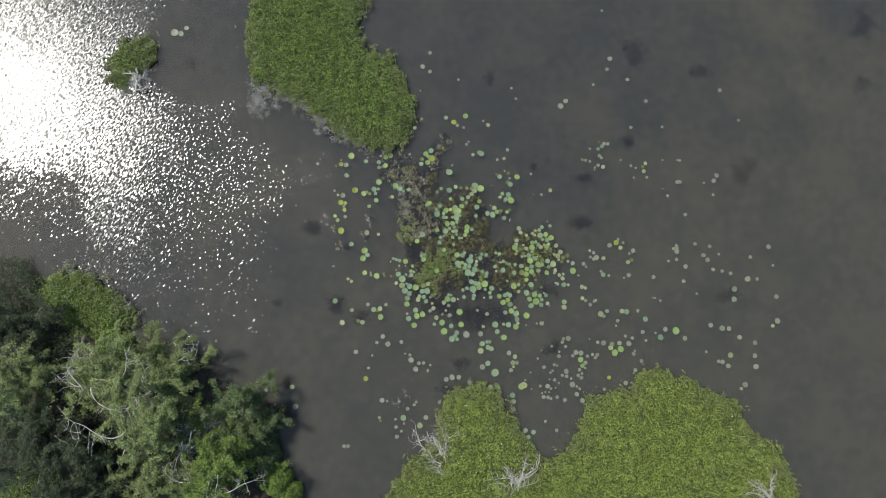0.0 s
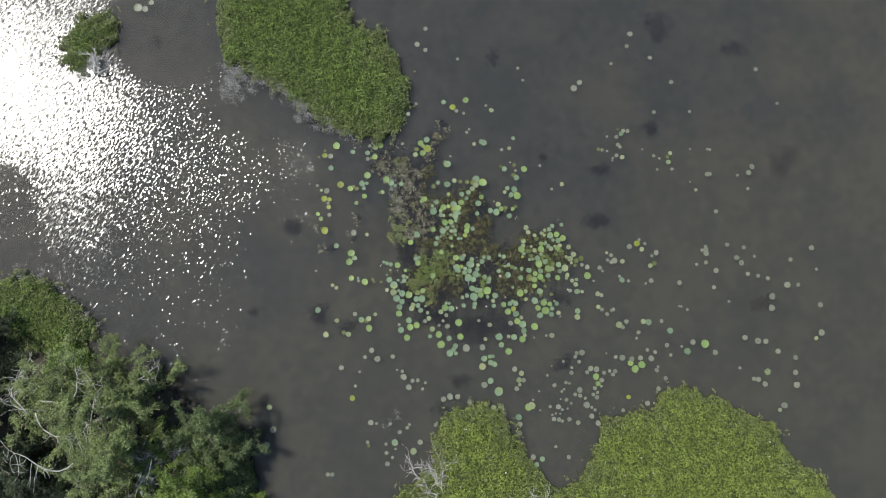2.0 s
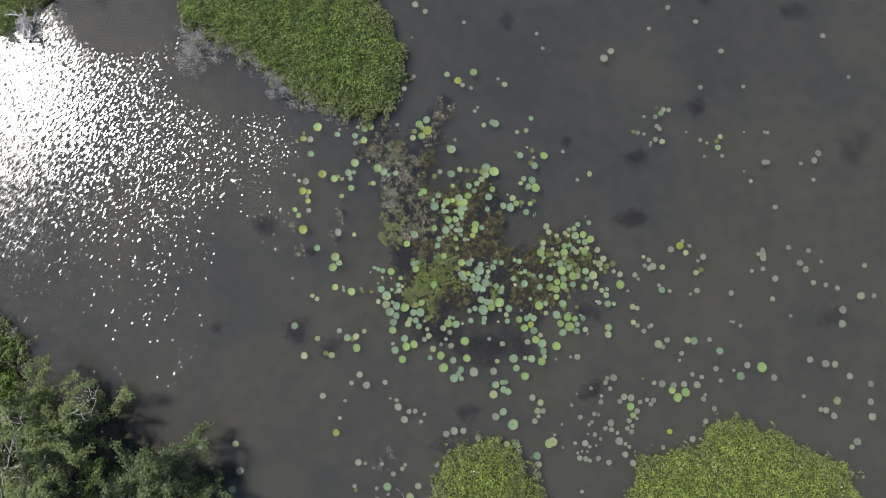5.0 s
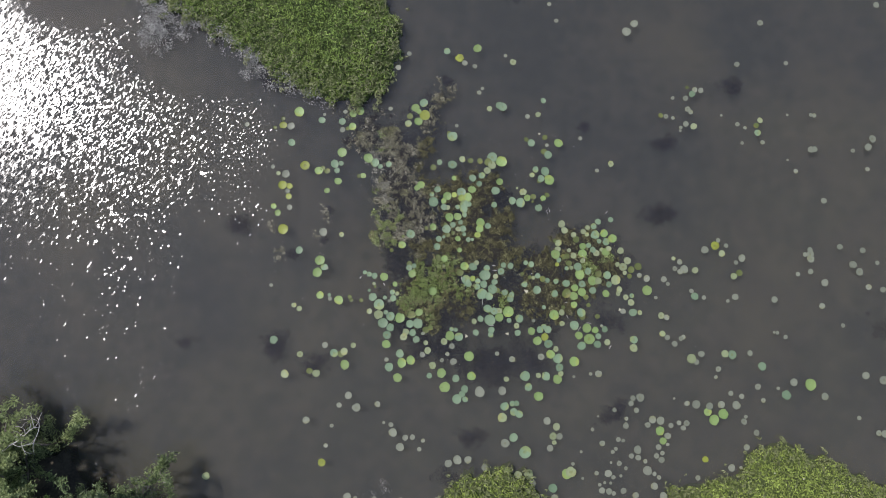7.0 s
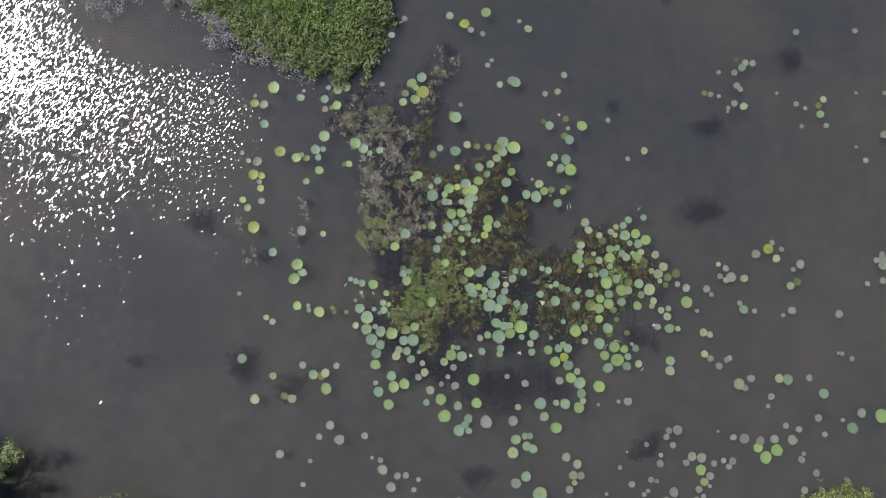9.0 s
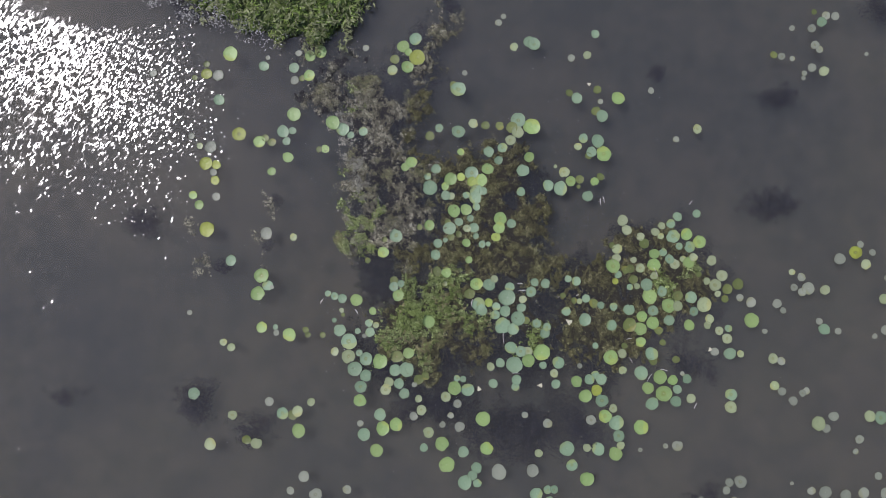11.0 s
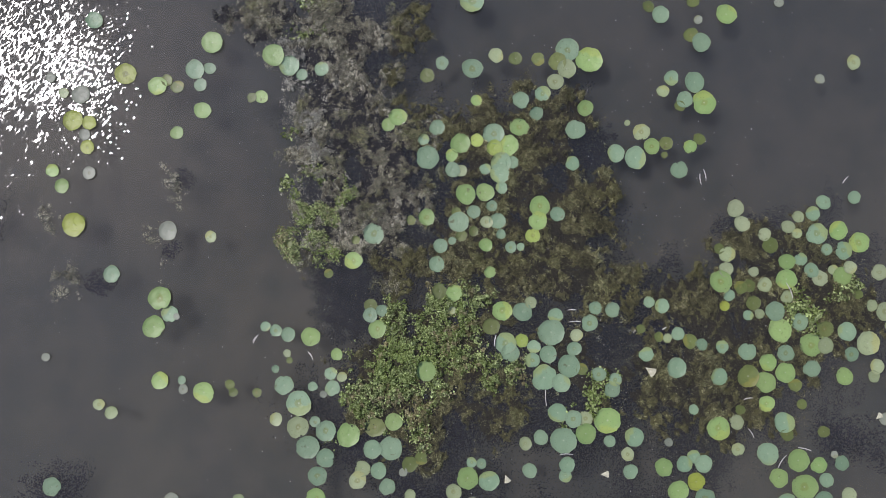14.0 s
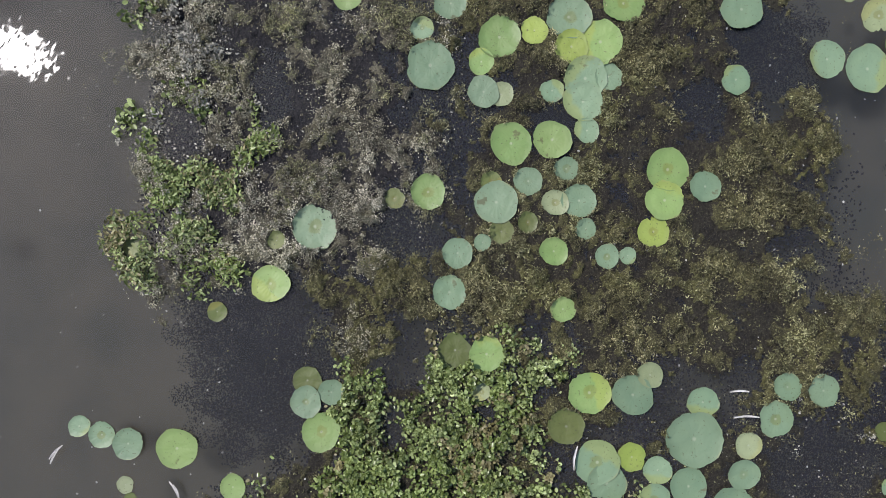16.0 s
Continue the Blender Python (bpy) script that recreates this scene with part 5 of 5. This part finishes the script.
for k, spot in enumerate(([(-3.78, -0.5), (-3.63, -0.35), (-3.45, -0.45), (-3.4, -0.6), (-3.61, -0.76), (-3.8, -0.69)], [(-2.65, 0.11), (-2.47, 0.12), (-2.29, 0), (-2.34, -0.19), (-2.45, -0.27), (-2.6, -0.09)], [(-4.04, 0.39), (-3.91, 0.44), (-3.89, 0.21), (-4.02, 0.16)], [(-2.34, 0.99), (-2.16, 1.04), (-1.99, 0.95), (-2.21, 0.87)])):
    weed_mat("grey_weed_tuft", "loose tuft of silt-grey weed adrift beside lily pads", spot, GREY_WEED, 26000, 57 + k, 0.0155, "chip", (-0.7, 0.9), level=0.25, lift=0.012)
for k, (x, y, rx, ry, turn) in enumerate([(-3.93, -3.54, 0.77, 0.64, 0), (-2.6, -4.28, 0.72, 0.45, 0.3), (-6.92, -3.42, 0.56, 0.32, 0), (-5.13, 0.5, 0.81, 0.49, 0.2), (-3.37, -0.58, 0.36, 0.29, 0), (-2.13, 0.92, 0.23, 0.16, 0), (-2.29, -0.11, 0.2, 0.16, 0), (9.41, 0.61, 0.9, 0.49, 0), (9.52, 3.02, 0.66, 0.36, 0.3), (12.04, 5.07, 0.58, 0.47, 0), (2.02, 5.34, 0.37, 0.37, 0), (6.8, 3.68, 0.36, 0.23, 0), (7.52, -6.09, 0.8, 0.4, 0.5), (2.47, -6.87, 0.71, 0.4, 0), (-4.2, 5.49, 0.33, 0.58, 1)]):
    sunken_weed(x, y, rx, ry, turn, 6000, 60 + k)
for k, (x, y, rx, ry, turn) in enumerate([(3.24, -4.45, 1.92, 0.72, 0), (1.32, -3.78, 0.96, 0.56, 0), (4.84, -4.47, 0.64, 0.64, 0), (4.6, -1.42, 0.97, 0.65, 0), (0.36, -2.97, 0.64, 0.64, 0), (7.31, -3.07, 0.81, 0.48, 0)]):
    sunken_weed(x, y, rx, ry, turn, 4500, 90 + k)
for k, (x, y, rx, ry, turn) in enumerate([(16.47, 9.17, 0.89, 0.64, 0), (4.47, 8.69, 0.44, 0.69, 0), (12.81, 10.17, 0.95, 1.11, 0), (26.24, 11.87, 0.81, 1.3, 0), (18.65, 3.46, 1, 0.94, 0), (17.04, -3.56, 1.04, 0.67, 0), (-11.75, 9.61, 0.55, 0.49, 0), (1.79, -8.19, 0.59, 0.44, 0), (-8.06, 7.43, 0.61, 0.61, 0), (8.52, -11.52, 0.88, 0.59, 0), (25.92, 8.49, 0.64, 0.64, 0)]):
    sunken_weed(x, y, rx, ry, turn, 2400, 110 + k, 0.2, 0.055, 0.0)


# ---- trees and bank ----
BANK = [(-33.22, -0), (-22.98, -1.6), (-19.78, -2.83), (-16.89, -3.6), (-14.98, -4.8), (-12.5, -6.01), (-10.6, -7.05), (-9.57, -8.37), (-8.4, -9.39), (-7.94, -11.38), (-6.93, -13.08), (-6.58, -19.33), (-31.42, -18.44)]
bank = thing("ground", (-14.0, -9.0, 0.0), "dark soil bank under the trees", "ground", kind="structure")
sheet("soil", [(x + 14, y + 9) for x, y in BANK], -0.06, SOIL, bank, 0.4, 0.45, 1.2, 5, 0.3)


def tree(x, y, height, spread, seed, material, label, leaf_count, bare=0, leaf=0.11):
    """A small tree: trunk, forked limbs, twigs, and leaves in drooping sprays at the twigs' ends."""
    rng = np.random.default_rng(seed)
    root = thing("tree", (x, y, 0.15), label, "tree", "trees on the bank")
    bm = bmesh.new()
    trunk = bent((0, 0, 0), (rng.normal(0, 0.12), rng.normal(0, 0.12), 1), height * 0.55, rng, 5, 0.12)
    limb(bm, trunk, 0.05 * height ** 0.8, 0.03 * height ** 0.8, 7)
    part("trunk", bm, BARK, root, smooth=True)
    sprays = []
    boughs = 10
    for k in range(boughs):
        bm = bmesh.new()
        a = 2 * math.pi * (k + rng.uniform(-0.3, 0.3)) / (boughs - 1)
        if k == boughs - 1:
            bough = bent(trunk[-1], (0, 0, 1), height * 0.35, rng, 6, 0.3)
        else:
            bough = bent(trunk[2 + k % 4], (math.cos(a), math.sin(a), rng.uniform(0.25, 1.1)), spread * rng.uniform(0.6, 1.1), rng, 6, 0.22, 0.05)
        limb(bm, bough, 0.05, 0.015, 5)
        for q in bough[2:]:
            for _ in range(2):
                way = Vector(rng.normal(0, 1, 3)) + Vector((0, 0, 0.4))
                twig = bent(q, way, spread * rng.uniform(0.15, 0.36), rng, 3, 0.3, 0.1)
                limb(bm, twig, 0.016, 0.006, 4)
                # a feathery plume hangs on from the twig's end
                out = Vector((way.x, way.y, 0.15)).normalized()
                reach = rng.uniform(0.3, 0.75) * min(1.0, spread / 2.5)
                sprays += [twig[1], twig[2]] + [twig[-1] + out * reach * f + Vector((0, 0, -0.35 * reach * f * f)) for f in (0.0, 0.3, 0.55, 0.8, 1.0)]
        part("bough", bm, BARK, root, smooth=True)
    s = np.array([tuple(q) for q in sprays])
    pick = s[rng.integers(0, len(s), leaf_count)]
    p = pick + rng.normal(0, 1, (leaf_count, 3)) * (0.075, 0.075, 0.05)
    p[:, 2] = np.maximum(p[:, 2], 0.1)
    leaves("crown", p, leaf, material, root, rng, "blade", (-0.6, 0.7))
    if bare:
        for _ in range(bare):
            bm = bmesh.new()
            a = rng.uniform(0, 2 * math.pi)
            start = s[rng.integers(0, len(s))] * 0.7 + np.array((0, 0, height * 0.28))
            dead, _ = arching(start, a, spread * rng.uniform(0.7, 1.2), rng)
            limb(bm, dead, 0.028, 0.008, 5)
            for q in dead[4:]:
                for _ in range(int(rng.integers(1, 3))):
                    spur, _ = arching(q, a + rng.normal(0, 0.8), spread * rng.uniform(0.12, 0.45), rng, 6)
                    limb(bm, spur, 0.010, 0.004, 4)
                    limb(bm, bent(spur[3], Vector(rng.normal(0, 1, 3)), spread * 0.12, rng, 3, 0.3), 0.009, 0.005, 4)
            part("dead_branch", bm, DEAD_WOOD, root, "bare bleached branch", True)
    return root


def bush(x, y, height, radius, seed, material, label, leaf_count, leaf=0.12):
    """A rounded shrub: stems from one foot and leaves over an uneven dome."""
    rng = np.random.default_rng(seed)
    root = thing("bush", (x, y, 0.05), label, "bush", "bushes on the bank")
    for k in range(9):
        bm = bmesh.new()
        a = rng.uniform(0, 2 * math.pi)
        stem = bent((0, 0, 0), (math.cos(a), math.sin(a), rng.uniform(0.3, 1.6)), radius * rng.uniform(0.7, 1.05), rng, 5, 0.2)
        limb(bm, stem, 0.03, 0.008, 4)
        part("stem", bm, BARK, root, smooth=True)
    q = rng.normal(0, 1, (leaf_count, 3))
    q /= np.linalg.norm(q, axis=1)[:, None]
    q[:, 2] = np.abs(q[:, 2])
    lump = 1 + 0.28 * cloudy(q[:, :2] * radius, 0.55, seed) + 0.10 * cloudy(q[:, :2] * radius, 1.4, seed + 1)
    far = rng.uniform(0.72, 1.04, leaf_count) * lump
    p = q * far[:, None] * (radius, radius, height)
    leaves("foliage", p, leaf, material, root, rng, "blade", (-0.4, 0.9))
    return root


tree(-12.16, -8.68, 4.6, 3.0, 201, TREE_LEAF, "grey-green feathery tree leaning over the pond's bank", 30000, 3)
tree(-15.34, -6.91, 4.4, 2.6, 202, TREE_LEAF, "grey-green tree with bare bleached branches in its crown", 20000, 6)
tree(-8.48, -9.01, 3.0, 1.9, 203, TREE_LEAF_GREEN, "green small tree at the water's edge", 18000)
tree(-18.94, -7.23, 4.2, 2.2, 204, TREE_LEAF, "pale green tree on the bank", 18000)
tree(-9.63, -11.67, 3.8, 2.5, 205, MARSH_LEAF, "bright green leafy tree near the water", 24000, 4)
tree(-12.93, -12.72, 3.6, 2.4, 206, TREE_LEAF, "green leafy tree on the bank", 22000)
tree(-17.80, -9.64, 3.8, 2.7, 207, TREE_LEAF_SHADED, "dark blue-green tree on the shaded bank", 24000)
tree(-19.15, -4.45, 2.8, 2.3, 208, TREE_LEAF_SHADED, "low dark tree in the shade of its neighbours", 18000)
tree(-11.65, -6.51, 3.2, 1.9, 209, TREE_LEAF, "small green tree with bleached twigs by the water", 16000, 2)
tree(-15.87, -12.01, 3.6, 2.6, 210, TREE_LEAF_SHADED, "dark green tree on the bank", 22000, 1)
tree(-9.90, -10.05, 3.3, 1.3, 211, STRAW, "dead tree of grey twigs among green ones", 1600, 9, 0.09)
bush(-15.11, -5.80, 1.1, 1.0, 222, MARSH_LEAF, "low green bush between the trees", 5200)
bush(-6.94, -12.37, 0.9, 0.8, 223, MARSH_LEAF, "small bright green bush at the water's edge", 6000)
bush(-7.93, -10.98, 1.4, 1.2, 224, TREE_LEAF_GREEN, "leafy green bush at the water's edge", 7200)
bush(-18.44, -6.29, 1.1, 1.4, 225, TREE_LEAF_SHADED, "dark bush in the shade", 6000)
bush(-14.94, -10.27, 1.2, 1.4, 226, TREE_LEAF_SHADED, "dark bush under the trees", 6000)
bush(-11.06, -9.81, 1.3, 1.3, 227, TREE_LEAF_SHADED, "dark bush under the trees", 6000)
bush(-19.81, -11.50, 1.3, 1.6, 228, TREE_LEAF_SHADED, "dark bush on the shaded bank", 5000)
bush(-20.23, -8.76, 1.2, 1.4, 229, TREE_LEAF_SHADED, "dark bush on the shaded bank", 4000)
bush(-16.89, -9.67, 1.2, 1.4, 230, TREE_LEAF_SHADED, "dark bush under the trees", 4000)
bush(-12.12, -11.71, 1.6, 1.5, 231, MARSH_LEAF, "green bush between the trees", 4000)
bush(-18.65, -12.88, 1.3, 1.7, 232, MARSH_LEAF, "low green bush on the bank", 5000)
bush(-15.09, -13.25, 1.2, 1.5, 233, TREE_LEAF_SHADED, "dark bush on the bank", 4000)
bush(-20.31, -2.56, 1.2, 1.5, 234, TREE_LEAF_SHADED, "dark bush at the water's edge", 4000)
bush(-6.21, -13.26, 0.7, 0.7, 235, MARSH_LEAF, "low bright green bush at the water's edge", 3000)
bush(-7.41, -11.44, 1.0, 0.8, 236, TREE_LEAF_GREEN, "low green bush at the water's edge", 3000)

# ---- dead shrubs on the marsh beds ----
def dead_shrub(x, y, size, seed, way, twigs=11):
    rng = np.random.default_rng(seed)
    root = thing("dead_shrub", (x, y, 0.42), "bleached leafless shrub sprawling over marsh plants", "dead shrub", "dead shrubs on the marsh")
    bm = bmesh.new()
    stem = bent((0, 0, -0.25), (math.cos(way), math.sin(way), 0.5), size * 0.55, rng, 6, 0.25)
    limb(bm, stem, 0.075, 0.045, 6)
    part("stem", bm, DEAD_WOOD, root, smooth=True)
    for k in range(twigs):
        bm = bmesh.new()
        a = way + rng.normal(0, 0.75)
        arm, _ = arching(stem[1 + k % 6], a, size * rng.uniform(0.35, 1.0), rng, 8, 0.35)
        limb(bm, arm, 0.040, 0.012, 5)
        for q in arm[2:]:
            for _ in range(2):
                b = a + rng.normal(0, 0.7)
                spur, _ = arching(q, b, size * rng.uniform(0.1, 0.32), rng, 4, 0.3)
                limb(bm, spur, 0.014, 0.006, 4)
        part("branch", bm, DEAD_WOOD, root, smooth=True)
    return root


dead_shrub(1.65, -12.19, 2.1, 301, 1.75, 14)
dead_shrub(5.58, -13.64, 1.9, 302, 2.0, 10)
dead_shrub(18.86, -14.16, 1.4, 303, 2.2, 7)
dead_shrub(-14.59, 7.97, 1.0, 304, 1.2, 9)


# ---- scraps adrift ----
def reed_scrap(x, y, length, turn, width=0.007):
    """A pale, dry strip of reed, bent and a little curled."""
    bm = bmesh.new()
    rows = []
    for k in range(6):
        s = k / 5 - 0.5
        w = width * (1 - 1.7 * abs(s) ** 2)
        bow = 0.06 * length * math.cos(s * 3)
        rows.append([bm.verts.new((s * length, bow + w * e, 0.004 * abs(e) + 0.006 * s)) for e in (-1, 0, 1)])
    for a, b in zip(rows, rows[1:]):
        for e in range(2):
            bm.faces.new((a[e], b[e], b[e + 1], a[e + 1]))
    ob = part("reed_scrap", bm, DEAD_WOOD)
    ob.matrix_world = pose(x, y, 0.05, 0, 0, turn)
    tagged(ob, "pale dry strip of reed adrift among the pads", "reed", "scraps adrift")


def curled_leaf(x, y, size, turn):
    """A withered pad, folded over into a pale fan."""
    bm = bmesh.new()
    tip = bm.verts.new((0, 0, 0.01))
    rows = []
    for r in (0.5, 1.0):
        rows.append([bm.verts.new((r * size * math.cos(a), r * size * math.sin(a), 0.01 + 0.10 * size * r * math.cos(a * 3.4))) for a in [-0.45 + 0.15 * k for k in range(7)]])
    for k in range(6):
        bm.faces.new((tip, rows[0][k], rows[0][k + 1]))
        bm.faces.new((rows[0][k], rows[1][k], rows[1][k + 1], rows[0][k + 1]))
    ob = part("curled_leaf", bm, WITHERED)
    ob.matrix_world = pose(x, y, 0.05, 0, 0, turn)
    tagged(ob, "withered cream-white leaf folded into a fan", "leaf", "scraps adrift")


for x, y, length, turn in [(5.38, 0.72, 0.16, 95), (7.44, 0.66, 0.128, 50), (6.36, -3.29, 0.21, 55), (6.68, -3.13, 0.189, -15), (7.37, -3.94, 0.147, 60), (3.34, -3.14, 0.189, 0), (3.52, -1.28, 0.17, 0), (3.48, -1.11, 0.127, 0), (3.08, -2.34, 0.232, 92), (-1.04, -1.41, 0.127, 45), (-0.26, -1.68, 0.148, -60), (5.92, -2.41, 0.127, 10), (5.94, -2.89, 0.147, -60), (6.57, -0.9, 0.233, -70)]:
    reed_scrap(x, y, length, turn)
for x, y, length, turn in [(-1.05, -1.44, 0.105, 60), (-0.25, -1.68, 0.095, -65), (5.44, 0.78, 0.167, -80), (4.78, -1.4, 0.067, 30), (2.38, -1.52, 0.163, 80)]:
    reed_scrap(x, y, length, turn)
for x, y, size, turn in [(4.49, -1.94, 0.159, -35), (7.69, -2.73, 0.105, 40), (2.47, -3.4, 0.116, -70), (3.81, -3.42, 0.116, 0), (5.14, 3.49, 0.097, -30)]:
    curled_leaf(x, y, size, turn)
# tiny floating bits round the mats
scraps = thing("floating_scraps", (0, 0, 0.012), "tiny pale plant scraps floating round the mats", "plant scraps", kind="stuff")
rng = np.random.default_rng(77)
p = rng.normal((1.8, 0.2), (3.2, 2.6), (900, 2))
p = p[clear_of_pads(p)]
leaves("scrap", np.column_stack([p, rng.uniform(0, 0.004, len(p))]), 0.016, STRAW, scraps, rng, "oval", (-0.1, 0.1))
